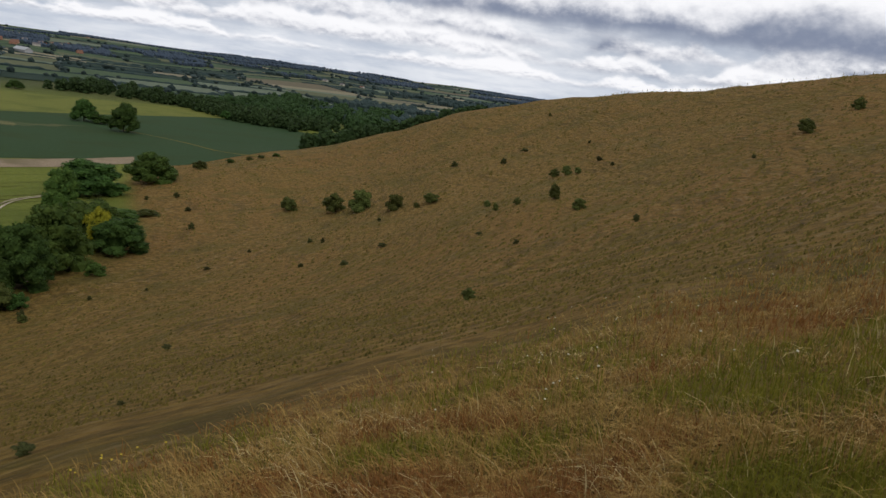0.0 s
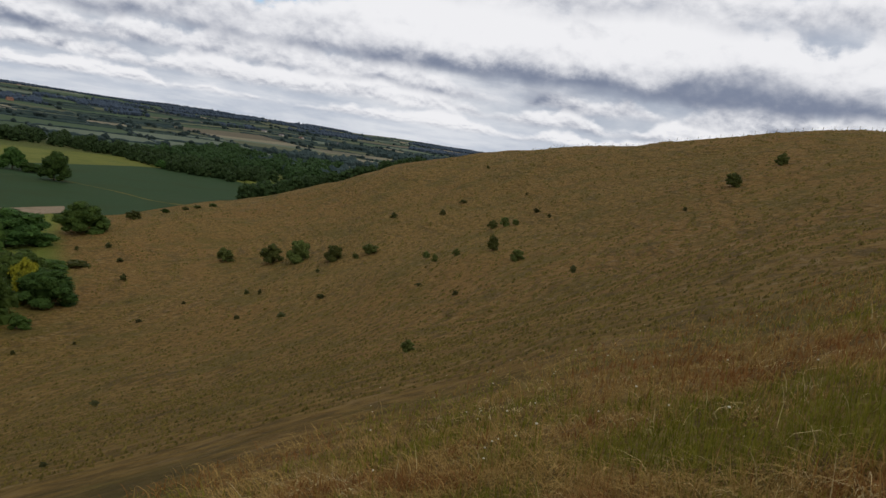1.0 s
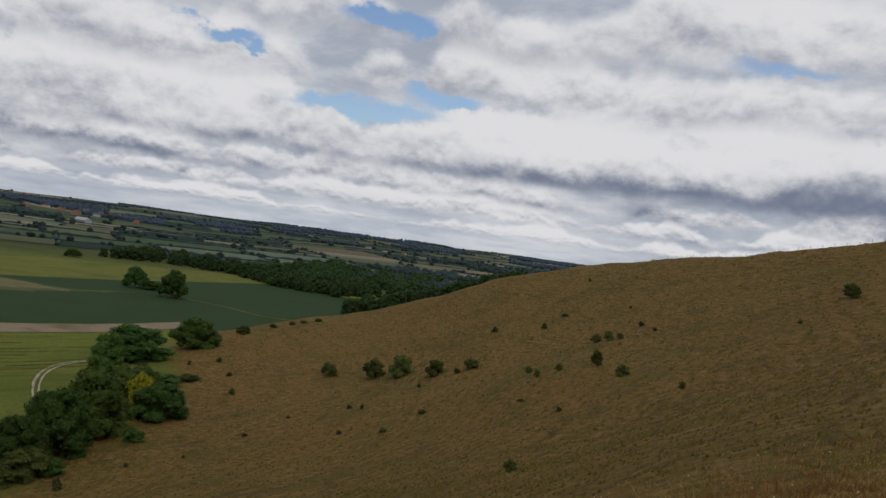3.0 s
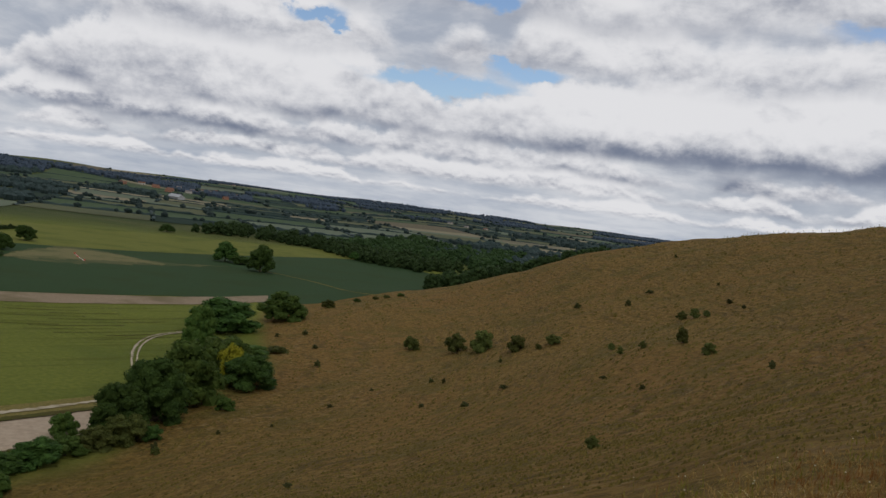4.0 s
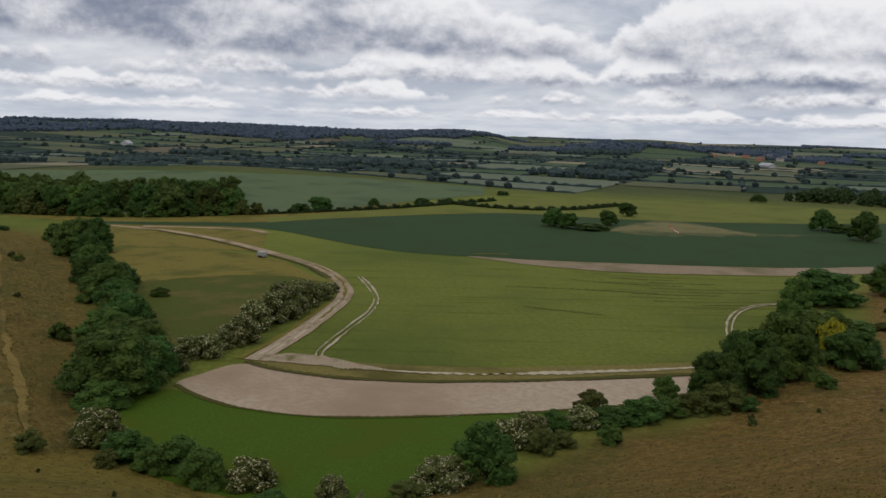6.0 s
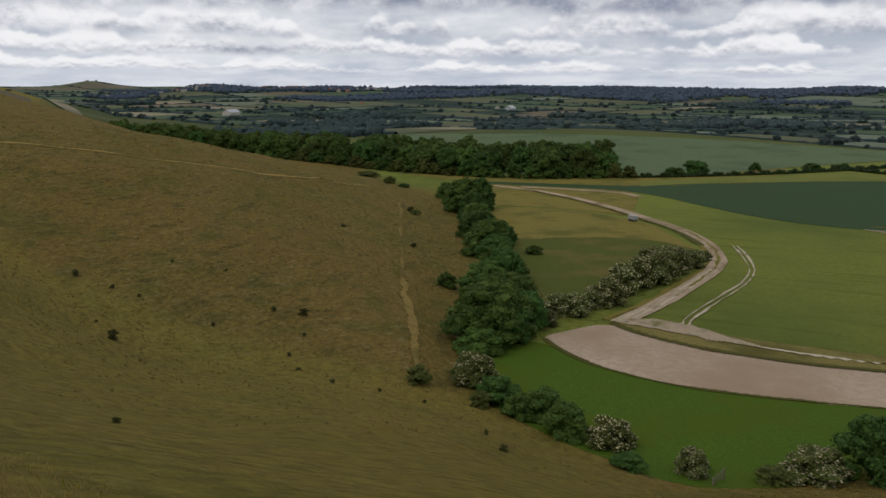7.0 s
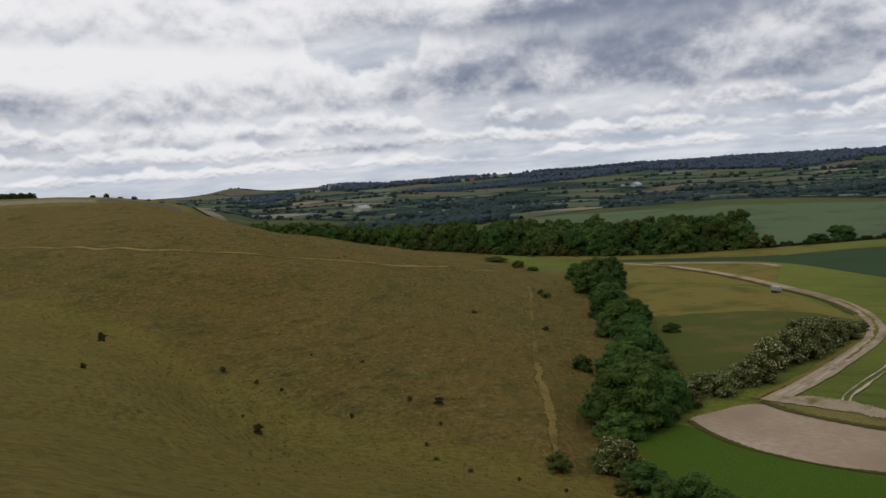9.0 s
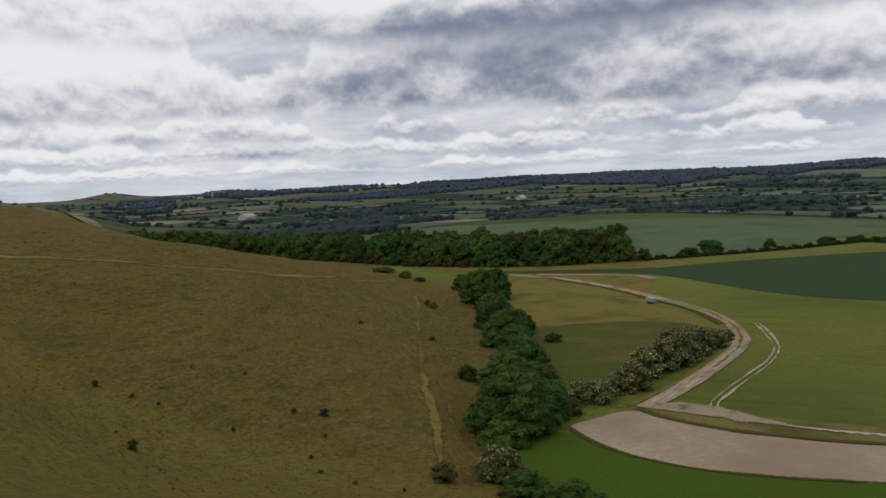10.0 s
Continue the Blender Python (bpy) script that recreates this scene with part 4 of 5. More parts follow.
def crown_shape(seed, leaves, leaf, lobes):
    g = np.random.RandomState(seed)
    lobe = []
    for i in range(lobes):
        a, h = i * 2.4 + g.uniform(-0.4, 0.4), (i + 0.5) / lobes
        reach = 0.37 * math.sqrt(max(0.0, 1 - max(0.0, (h - 0.3) / 0.75) ** 2)) * g.uniform(0.7, 1.05)
        size = g.uniform(0.13, 0.20)
        lobe.append(((reach * math.cos(a), reach * math.sin(a), 0.10 + 0.74 * h), (size * 1.15, size * 1.15, size)))
    lobe.append(((0, 0, 0.45), (0.32, 0.32, 0.42)))
    v, f = joined([lumpy(seed + i, c, [k * 0.85 for k in s], 1) for i, (c, s) in enumerate(lobe)] + [leaves_on(g, lobe, leaves, leaf)])
    return np.array(v), np.array(f)


TREES = [plant("tree", s, LEAF_OAK, 9000, 0.019, 0.02, 22) for s in (1, 2)] + [plant("tree", s, LEAF_ASH, 9000, 0.018, 0.02, 24) for s in (3, 4)]
FIELD_TREE = [plant("tree", s, LEAF_OAK, 4200, 0.026, 0.13, 18) for s in (5, 6, 7)]
HEDGE = [plant("shrub", s, m, 4600, 0.025, 0.0, 16) for s, m in ((11, LEAF_THORN), (12, LEAF_ASH), (13, LEAF_OAK), (14, LEAF_THORN))]
LOW_SCRUB = [plant("bush", s, LEAF_SCRUB, 900, 0.060, 0.0, 7, buds=2) for s in (34, 35)]
THORN = [plant("hawthorn", s, LEAF_THORN, 3600, 0.028, 0.0, 16, 1500) for s in (21, 22)]
SCRUB = [plant("bush", s, LEAF_THORN, 2200, 0.038, 0.0, 10, buds=4) for s in (31, 32, 33)]
WOOD = [plant("woodland_tree", s, m, 2300, 0.034, 0.02, 16, buds=4) for s, m in ((41, LEAF_WOOD), (42, LEAF_WOOD), (43, LEAF_OAK), (44, LEAF_ASH))]
BELT_CROWN = [crown_shape(k, 420, 0.075, 12) for k in (46, 47, 48, 49)]
YELLOW = [plant("shrub", 51, LEAF_YELLOW, 2600, 0.038, 0.0, 14)]

# stands of plants: x, y, height, width
HILL_BUSHES = [
    (-44.0, 223.1, 4.1, 4.8), (-30.2, 215.0, 5.8, 6.7), (-22.5, 206.3, 6.4, 6.4), (-12.6, 188.2, 4.2, 4.5),
    (-4.4, 183.7, 2.6, 3.9), (-7.3, 183.4, 1.3, 1.8), (7.1, 152.6, 1.5, 1.5), (7.8, 136.0, 1.5, 1.1),
    (11.1, 134.9, 1.3, 1.3), (22.1, 181.5, 2.0, 2.3), (24.5, 179.3, 2.3, 2.3), (26.6, 177.1, 1.5, 1.7),
    (16.6, 131.5, 2.8, 2.0), (18.9, 119.3, 1.9, 2.4), (62.4, 151.4, 2.9, 3.4), (78.8, 168.7, 2.8, 2.8),
    (2.0, 49.5, 0.9, 0.9),
]
HILL_TUFTS = [
    (12.7, 213.9, 1.8, 1.5), (0.0, 224.8, 1.6, 2.2), (18.8, 227.4, 1.1, 2.2), (32.4, 187.0, 1.1, 1.8),
    (33.7, 177.5, 1.0, 1.0), (34.3, 217.1, 0.9, 0.9), (29.4, 277.9, 1.2, 1.2), (-79.2, 234.8, 1.7, 2.1),
    (-69.8, 217.5, 1.3, 1.9), (-62.0, 196.7, 1.7, 1.7), (-86.4, 231.0, 1.4, 1.4), (-27.6, 165.8, 1.0, 1.2),
    (-24.6, 163.8, 1.2, 0.9), (-39.5, 164.2, 0.7, 1.0), (-24.9, 142.6, 0.8, 1.0), (-15.9, 132.0, 0.9, 1.5),
    (-10.8, 142.3, 0.8, 1.8), (-43.4, 148.9, 0.7, 1.3), (-55.7, 126.9, 0.8, 0.8), (8.8, 99.3, 0.7, 0.7),
    (22.0, 95.7, 0.8, 0.7), (-14.9, 177.6, 1.0, 1.0), (4.9, 117.5, 0.5, 1.2), (48.3, 135.1, 0.8, 0.8),
]
NEAR_TUFTS = [
    (-23.3, 69.5, 0.5, 1.0), (-9.8, 25.1, 0.2, 0.3), (-8.0, 15.5, 0.3, 0.5), (-61.9, 117.8, 1.5, 1.4),
    (-48.7, 132.9, 0.6, 0.6), (-56.2, 128.0, 0.6, 0.6), (22.1, 96.0, 1.0, 0.8),
]
B_TUFTS = [
    (-180.3, -56.6, 2.1, 2.1), (-127.9, -18.1, 1.9, 1.7), (-164.7, -29.1, 1.4, 1.4), (-130.0, -44.0, 1.0, 1.2),
    (-149.0, 7.0, 1.1, 1.3), (-146.5, 12.1, 1.5, 1.9), (-135.6, 11.3, 0.8, 0.8), (-125.7, 8.0, 0.7, 0.7),
    (-117.5, 8.8, 0.5, 0.9), (-108.4, 12.7, 0.5, 1.0), (-104.3, 18.6, 0.6, 0.6), (-99.9, 23.9, 0.6, 0.6),
    (-32.4, -4.7, 0.3, 0.4), (-77.5, 25.2, 0.7, 0.6), (-68.5, 24.1, 0.8, 0.9), (-142.7, -3.8, 1.0, 0.8),
    (-168.2, -1.3, 0.7, 0.7), (-223.2, 30.0, 0.9, 1.6), (-213.1, 47.8, 1.2, 2.2), (-274.7, 60.6, 2.0, 2.4),
    (-135.6, -21.4, 0.6, 0.6), (-153.9, -16.8, 0.7, 0.9), (-158.2, -21.8, 0.9, 1.1), (-172.2, -12.0, 0.7, 0.7),
]
HEDGE_A = [
    (-95.6, 259.3, 10.1, 14.7), (-105.2, 235.0, 10.5, 19.9), (-91.4, 294.4, 3.4, 5.6), (-86.2, 315.0, 1.8, 3.2),
    (-80.1, 320.1, 1.4, 2.8), (-75.9, 321.6, 1.4, 3.2), (-71.0, 325.2, 1.4, 3.2), (-96.6, 202.0, 12.6, 9.5),
    (-83.7, 203.3, 3.4, 12.4), (-78.2, 210.2, 1.9, 6.3), (-76.9, 174.4, 10.8, 14.9), (-73.1, 149.8, 13.1, 13.1),
    (-72.7, 135.3, 12.2, 12.2), (-73.5, 126.8, 9.5, 9.5), (-68.6, 168.5, 7.8, 11.6), (-63.4, 146.4, 2.7, 3.7),
    (-70.7, 178.4, 4.9, 8.2), (-65.8, 124.1, 2.8, 3.3), (-69.7, 122.4, 5.1, 7.1), (-72.3, 117.8, 4.0, 6.0),
    (-80.5, 121.7, 4.4, 4.6), (-74.0, 113.0, 3.5, 5.9), (-74.9, 107.0, 4.4, 6.7), (-81.7, 103.0, 4.6, 5.8),
    (-76.2, 101.3, 3.3, 6.5), (-70.7, 93.7, 3.3, 4.0), (-78.7, 97.0, 3.7, 5.5), (-80.3, 92.0, 3.6, 5.4),
    (-80.3, 87.0, 4.4, 6.1), (-80.4, 82.3, 4.3, 6.0), (-74.9, 88.2, 2.6, 4.3), (-75.1, 83.5, 4.2, 4.2),
    (-60.6, 115.7, 1.3, 1.5),
]
HEDGE_FOOT = [
    (-74.0, 64.0, 4.2, 7.4), (-72.6, 70.6, 8.4, 8.4), (-74.3, 58.9, 2.2, 4.3), (-79.3, 51.5, 3.8, 3.9),
    (-80.6, 43.7, 2.1, 4.2), (-88.9, 45.6, 4.1, 6.3), (-92.2, 40.8, 5.3, 6.1), (-99.4, 40.5, 4.8, 6.4),
    (-105.9, 36.1, 4.2, 6.7), (-113.9, 35.1, 5.3, 7.0), (-102.3, 32.4, 2.4, 3.2), (-111.1, 25.6, 2.9, 3.9),
    (-98.9, 37.0, 4.0, 4.7),
]
HEDGE_B = [
    (-290.9, 84.2, 13.1, 14.8), (-294.7, 90.9, 12.9, 12.9), (-325.7, 86.9, 7.1, 9.4), (-227.0, 76.3, 7.7, 11.8),
    (-239.2, 71.2, 7.7, 8.8), (-212.9, 68.3, 9.5, 12.6), (-182.3, 63.6, 6.3, 11.0), (-169.9, 54.7, 7.6, 11.5),
    (-151.2, 53.6, 9.7, 12.7), (-150.3, 47.3, 7.9, 9.1), (-137.3, 45.4, 11.5, 15.7), (-142.9, 54.1, 7.7, 7.7),
    (-129.8, 40.9, 5.0, 8.9), (-175.6, 47.0, 3.9, 4.4), (-269.8, 61.0, 1.9, 3.9), (-210.4, 81.6, 2.9, 4.8),
    (-379.8, 73.6, 3.8, 6.5), (-413.7, 68.4, 2.9, 11.7), (-363.5, 77.0, 2.1, 5.2),
]
BLOSSOM = [
    (-151.2, 64.0, 4.7, 6.4), (-149.0, 67.4, 5.2, 5.9), (-153.7, 72.7, 4.4, 4.9), (-155.0, 77.2, 6.7, 7.4),
    (-163.4, 84.8, 7.3, 7.9), (-168.4, 91.6, 8.2, 8.2), (-172.7, 98.4, 9.3, 9.9), (-179.1, 106.7, 7.7, 8.8),
    (-185.3, 115.2, 5.2, 7.7), (-191.5, 123.2, 3.2, 4.8), (-144.1, 58.1, 3.4, 5.6),
]
FIELD_TREES = [
    (-282.4, 315.6, 10.0, 11.8), (-272.2, 315.0, 8.7, 10.4), (-263.7, 322.9, 3.5, 17.4), (-272.2, 347.0, 8.6, 9.8),
    (-298.7, 398.8, 9.0, 10.4), (-202.2, 442.5, 12.2, 13.5), (-191.9, 440.9, 5.3, 12.0), (-169.6, 416.6, 15.6, 14.4),
    (-167.8, 590.0, 6.8, 7.7), (-404.0, 326.4, 5.0, 10.8), (-407.3, 291.3, 5.6, 6.3), (-397.0, 247.0, 8.4, 14.3),
    (-392.0, 230.9, 5.1, 11.4), (-395.9, 194.6, 13.5, 12.3), (-417.7, 360.9, 3.1, 4.6), (-332.0, 611.5, 6.7, 11.6),
    (-444.0, 437.4, 3.5, 8.6),
]

set_plants(HILL_BUSHES, SCRUB, "dark green thorn bush on the dry slope", "bush", "bushes on the slope", 1)
set_plants(HILL_TUFTS, LOW_SCRUB, "small brownish scrub bush on the dry slope", "bush", "scrub on the slope", 2)
set_plants(B_TUFTS, LOW_SCRUB, "small dark scrub bush on the far slope", "bush", "scrub on the slope", 26)
set_plants(NEAR_TUFTS, LOW_SCRUB, "small low scrub tuft in dry grass", "bush", "scrub on the slope", 3)
set_plants([p for p in HEDGE_A if p[2] >= 7], TREES, "dense green tree at the foot of the slope", "tree", "trees at the foot of the slope", 4)
set_plants(HEDGE_A[26:27] + HEDGE_A[28:30], THORN, "hawthorn flecked with white blossom in the foot hedge", "hawthorn", "hawthorns", 25)
set_plants([p for i, p in enumerate(HEDGE_A) if p[2] < 7 and i not in (26, 28, 29)], HEDGE, "green hedge shrub at the foot of the slope", "shrub", "shrubs at the foot of the slope", 5)
set_plants(HEDGE_FOOT[1:2] + HEDGE_FOOT[6:10], HEDGE, "green hedge shrub below the slope", "shrub", "shrubs at the foot of the slope", 6)
set_plants(HEDGE_FOOT[:1] + HEDGE_FOOT[3:4] + HEDGE_FOOT[5:6] + HEDGE_FOOT[9:10], THORN, "hawthorn in white blossom below the slope", "hawthorn", "hawthorns", 7)
set_plants(HEDGE_FOOT[2:3] + HEDGE_FOOT[4:5] + HEDGE_FOOT[10:], HEDGE, "low hedge shrub below the slope", "shrub", "shrubs at the foot of the slope", 8)
set_plants([p for p in HEDGE_B if p[2] >= 6], TREES, "tall dense tree in the hedge line", "tree", "trees in the hedge line", 9)
set_plants([p for p in HEDGE_B if p[2] < 6], HEDGE, "dark shrub beside the hedge line", "shrub", "shrubs in the hedge line", 10)
set_plants(BLOSSOM, THORN, "hawthorn in creamy white blossom in a hedge", "hawthorn", "hawthorns", 11)
set_plants(FIELD_TREES, FIELD_TREE, "dark round-crowned tree standing in the fields", "tree", "field trees", 12)
set_plants([(-73.5, 170.0, 10.5, 6.5)], YELLOW, "yellow-leaved shrub among the green trees", "shrub", "shrubs at the foot of the slope", 13)


def stand(edge, depth, count, heights, seed, away):
    """Scatter of trees behind a front edge; away is the direction in which the wood goes back."""
    g = np.random.RandomState(seed)
    e = along(edge, 200)
    out = []
    for i in range(count):
        k, b = g.randint(200), g.uniform(0, 1) ** 1.3 * depth
        h = g.uniform(*heights)
        out.append((e[k, 0] + away[0] * b + g.uniform(-3, 3), e[k, 1] + away[1] * b + g.uniform(-3, 3), h, h * g.uniform(0.85, 1.15)))
    return out


set_plants(stand([(-393, 200), (-402, 133), (-461, 85), (-500, 30), (-560, -40), (-640, -110)], 95, 165, (12.5, 17), 3, (-0.9, 0.3)), WOOD,
           "leafy mixed tree in the broadleaved wood", "tree", "trees of the wood", 14)
set_plants([(x, y, 7.0 + 2.5 * math.sin(i * 2.1), 8.5) for i, (x, y) in enumerate(along([(-389, 203), (-398, 135), (-455, 85), (-490, 35)], 24))], HEDGE,
           "leafy shrub at the edge of the wood", "shrub", "shrubs edging the wood", 15)
set_plants([(x, y, 8.6 + 1.8 * math.sin(i * 2.3), 10.5) for i, (x, y) in enumerate(along([(-292, 87), (-240, 75), (-212, 70), (-180, 62), (-150, 52), (-136, 47)], 13))], TREES,
           "tall dense tree in the hedge line", "tree", "trees in the hedge line", 24)
plant_mass("shelter_belt", stand(BELT, 75, 150, (7.5, 11.5), 5, (-0.05, 1.0)), BELT_CROWN, "dark shelter belt of trees beyond the crop", "wood", 16)
plant_mass("shelter_wood", stand([(-215, 690), (-165, 640), (-120, 650), (-70, 640)], 300, 220, (8.5, 13.0), 15, (0.03, 1.0)), BELT_CROWN, "broad dark wood behind the shelter belt", "wood", 26)
plant_mass("brow_wood", stand([(-78, 415), (-52, 425), (-30, 430), (-8, 432), (14, 428)], 40, 100, (6.5, 9.5), 6, (0.0, 1.0)), BELT_CROWN, "rounded dark trees behind the brow", "wood", 17)
plant_mass("field_hedge", [(x, y, 2.2 + 0.9 * math.sin(i * 1.7), 4.0) for i, (x, y) in enumerate(along(HEDGE_GREY, 70))], BELT_CROWN, "low dark hedge below the grey-green field", "hedge", 18)
plant_mass("field_hedge", [(x, y, 2.4 + 0.9 * math.sin(i * 2.3), 4.5) for i, (x, y) in enumerate(along(HEDGE_PALE, 50))], BELT_CROWN, "low dark hedge round the pale crop", "hedge", 19)
plant_mass("down_trees", [(x, y, 3.0 + 1.2 * math.sin(i * 1.3), 5.0) for i, (x, y) in enumerate(along(DOWN_TREES, 18))], BELT_CROWN, "round trees on the far down", "wood", 20)
plant_mass("field_hedge", [(x, y, 1.6, 4.0) for i, (x, y) in enumerate(along(WEDGE_HEDGE[1:], 30))], BELT_CROWN, "dark hedge on the far down", "hedge", 21)
plant_mass("skyline_clump", [(-1060 - 9 * (i % 3), -573 + i * 3.6, 10.0 - 0.06 * i + math.sin(i * 2.0), 11) for i in range(49)], BELT_CROWN, "dark clump of trees on the skyline", "wood", 22)
plant_mass("skyline_trees", [(-1090, -335 + 17 * i, (3.5, 6, 2.5, 5.0, 3, 2.2)[i], 8.0) for i in range(6)], BELT_CROWN, "small round trees on the skyline", "wood", 23)



# ---- farmland of the vale: parcels, hedgerows and woods ----
def split_parcel(g, box, out, size):
    x0, y0, x1, y1 = box
    w, h = x1 - x0, y1 - y0
    r = math.hypot((x0 + x1) / 2, (y0 + y1) / 2)
    want = size * np.interp(r, [600, 1500, 4500], [0.8, 1.0, 1.9])
    if max(w, h) < want * g.uniform(0.8, 1.5):
        out.append(box)
        return
    s = g.uniform(0.36, 0.64)
    if w * g.uniform(0.7, 1.3) > h * 1.25:
        split_parcel(g, (x0, y0, x0 + w * s, y1), out, size)
        split_parcel(g, (x0 + w * s, y0, x1, y1), out, size)
    else:
        split_parcel(g, (x0, y0, x1, y0 + h * s), out, size)
        split_parcel(g, (x0, y0 + h * s, x1, y1), out, size)


def inside_vale(x, y):
    r, az = np.hypot(x, y), np.degrees(np.arctan2(-x, y))
    near = np.interp(az, [-12, 5, 17, 25, 40, 48, 58, 70, 90, 100, 115], [640, 700, 760, 735, 680, 690, 740, 790, 620, 1500, 2000])
    return (r > near) & (r < 4700) & (az > -14) & (az < 116)


def vale():
    g = np.random.RandomState(7)
    turn = radians(28)
    c, s = math.cos(turn), math.sin(turn)
    boxes = []
    split_parcel(g, (-4900, -1400, 2600, 5000), boxes, 170)
    hedge_spots, wood_spots, hedge_rows = [], [], []
    blob = [lumpy(70 + i, (0, 0, 0), (1, 1, 1), 1, 0.28) for i in range(6)]
    for x0, y0, x1, y1 in boxes:
        u, w = np.meshgrid(np.linspace(x0, x1, 9), np.linspace(y0, y1, 9))
        u = u + 14 * waves(u, w, 700, 21)
        w = w + 14 * waves(u, w, 700, 22)
        x, y = u * c - w * s, u * s + w * c
        ok = inside_vale(x, y)
        if not ok.all():
            continue
        xm, ym = x.mean(), y.mean()
        r, az = math.hypot(xm, ym), math.degrees(math.atan2(-xm, ym))
        ridge = (46 < az < 95) and (2350 < r < 3500)
        dark_slope = (az < 23 and 3250 < r < 4300) or (26 < az < 43 and 2050 < r < 2500)
        wooded = g.rand() < (0.78 if ridge and az < 78 else 0.40 if ridge and az < 97 else 0.0 if az > 97 else 0.5 if dark_slope else 0.12 if r < 1900 else 0.17)
        if wooded:
            n = int(abs((x1 - x0) * (y1 - y0)) / np.interp(r, [700, 3000], [130, 330]))
            a, b = g.uniform(0, 1, n), g.uniform(0, 1, n)
            uu, ww = x0 + (x1 - x0) * a, y0 + (y1 - y0) * b
            wood_spots += [(uu[i] * c - ww[i] * s, uu[i] * s + ww[i] * c, g.uniform(4.5, 8) * np.interp(r, [700, 3000, 4300], [0.8, 1.1, 0.8])) for i in range(n)]
        else:
            v = np.column_stack([x.ravel(), y.ravel(), (ground(x, y) + np.interp(r, [600, 4500], [0.45, 1.6])).ravel()])
            pick = g.choice(6, p=[0.30, 0.11, 0.12, 0.25, 0.08, 0.14])
            names = ("green pasture", "dark green crop", "straw-coloured field", "olive grassland", "brown stubble", "pale green crop")
            ob = mesh_object("vale_field", v.tolist(), grid_faces(9, 9).tolist(), FIELD_COLOURS[pick], None, True)
            tagged(ob, "distant " + names[pick] + " in the vale", "field", "vale fields", "structure")
        for edge in ((x[0], y[0]), (x[:, 0], y[:, 0])):
            if g.rand() < np.interp(r, [900, 2200, 3500], [0.88, 0.62, 0.42]):
                length = math.hypot(edge[0][-1] - edge[0][0], edge[1][-1] - edge[1][0])
                n = max(6, int(length / np.interp(r, [700, 4500], [5.0, 14])))
                q = np.linspace(0, 8, n)
                ex, ey = np.interp(q, np.arange(9), edge[0]), np.interp(q, np.arange(9), edge[1])
                hedge_rows.append((ex, ey, g.uniform(2.0, 4.2) * np.interp(r, [700, 2500, 4500], [0.8, 0.95, 1.1])))
                for i in range(n):
                    if g.rand() < 0.17:
                        hedge_spots.append((ex[i] + g.uniform(-1, 1), ey[i] + g.uniform(-1, 1), g.uniform(2.4, 5.5) * np.interp(r, [700, 2500], [0.8, 1.2])))
    # hedges: clipped but uneven banks of leaf
    vs, fs, base = [], [], 0
    for ex, ey, tall in hedge_rows:
        n = len(ex)
        dx, dy = np.gradient(ex), np.gradient(ey)
        ln = np.hypot(dx, dy)
        sx, sy = -dy / ln, dx / ln
        z = ground(ex, ey)
        wide = tall * g.uniform(0.4, 0.9, n)
        top = tall * g.uniform(0.6, 1.35, n)
        rim = []
        for side, up in ((-1.0, -0.2), (-0.8, 0.75), (0.0, 1.0), (0.8, 0.75), (1.0, -0.2)):
            jog = g.normal(0, 0.12, n) * tall
            rim.append(np.stack([ex + sx * (side * wide + jog), ey + sy * (side * wide + jog), z + top * up], 1))
        vs.append(np.stack(rim, 1).reshape(-1, 3))
        fs.append(grid_faces(n, 5) + base)
        base += n * 5
    ob = mesh_object("clipped_hedgerow", np.concatenate(vs).tolist(), np.concatenate(fs).tolist(), LEAF_FAR_HAZED)
    tagged(ob, "dark hedges round the vale fields", "hedge", kind="stuff")
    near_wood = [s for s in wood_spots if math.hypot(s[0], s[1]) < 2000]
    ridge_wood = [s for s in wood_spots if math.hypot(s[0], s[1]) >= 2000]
    # leaf tints here carry painted haze, bluest on the ridges
    for name, spots, label, wide, mat in (("hedgerow_trees", hedge_spots, "dark distant trees standing in the hedgerows", 1.1, LEAF_FAR_HAZED),
                                          ("distant_wood", near_wood, "dark distant woods in the vale", 0.95, LEAF_FAR_HAZED),
                                          ("ridge_wood", ridge_wood, "woods on the far ridges, haze tint in the leaf colour", 0.95, LEAF_RIDGE_HAZED)):
        p = np.array(spots)
        z = ground(p[:, 0], p[:, 1])
        vs, fs, base = [], [], 0
        for i in range(len(p)):
            bv, bf = blob[i % 6]
            k = p[i, 2]
            vs.append(np.array(bv) * (k * wide, k * wide, k) + (p[i, 0], p[i, 1], z[i] + k * 0.55))
            fs.append(np.array(bf) + base)
            base += len(bv)
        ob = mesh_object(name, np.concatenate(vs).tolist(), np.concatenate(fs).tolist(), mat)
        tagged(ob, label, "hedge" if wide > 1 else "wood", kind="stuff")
    return len(hedge_spots), len(wood_spots)


vale()


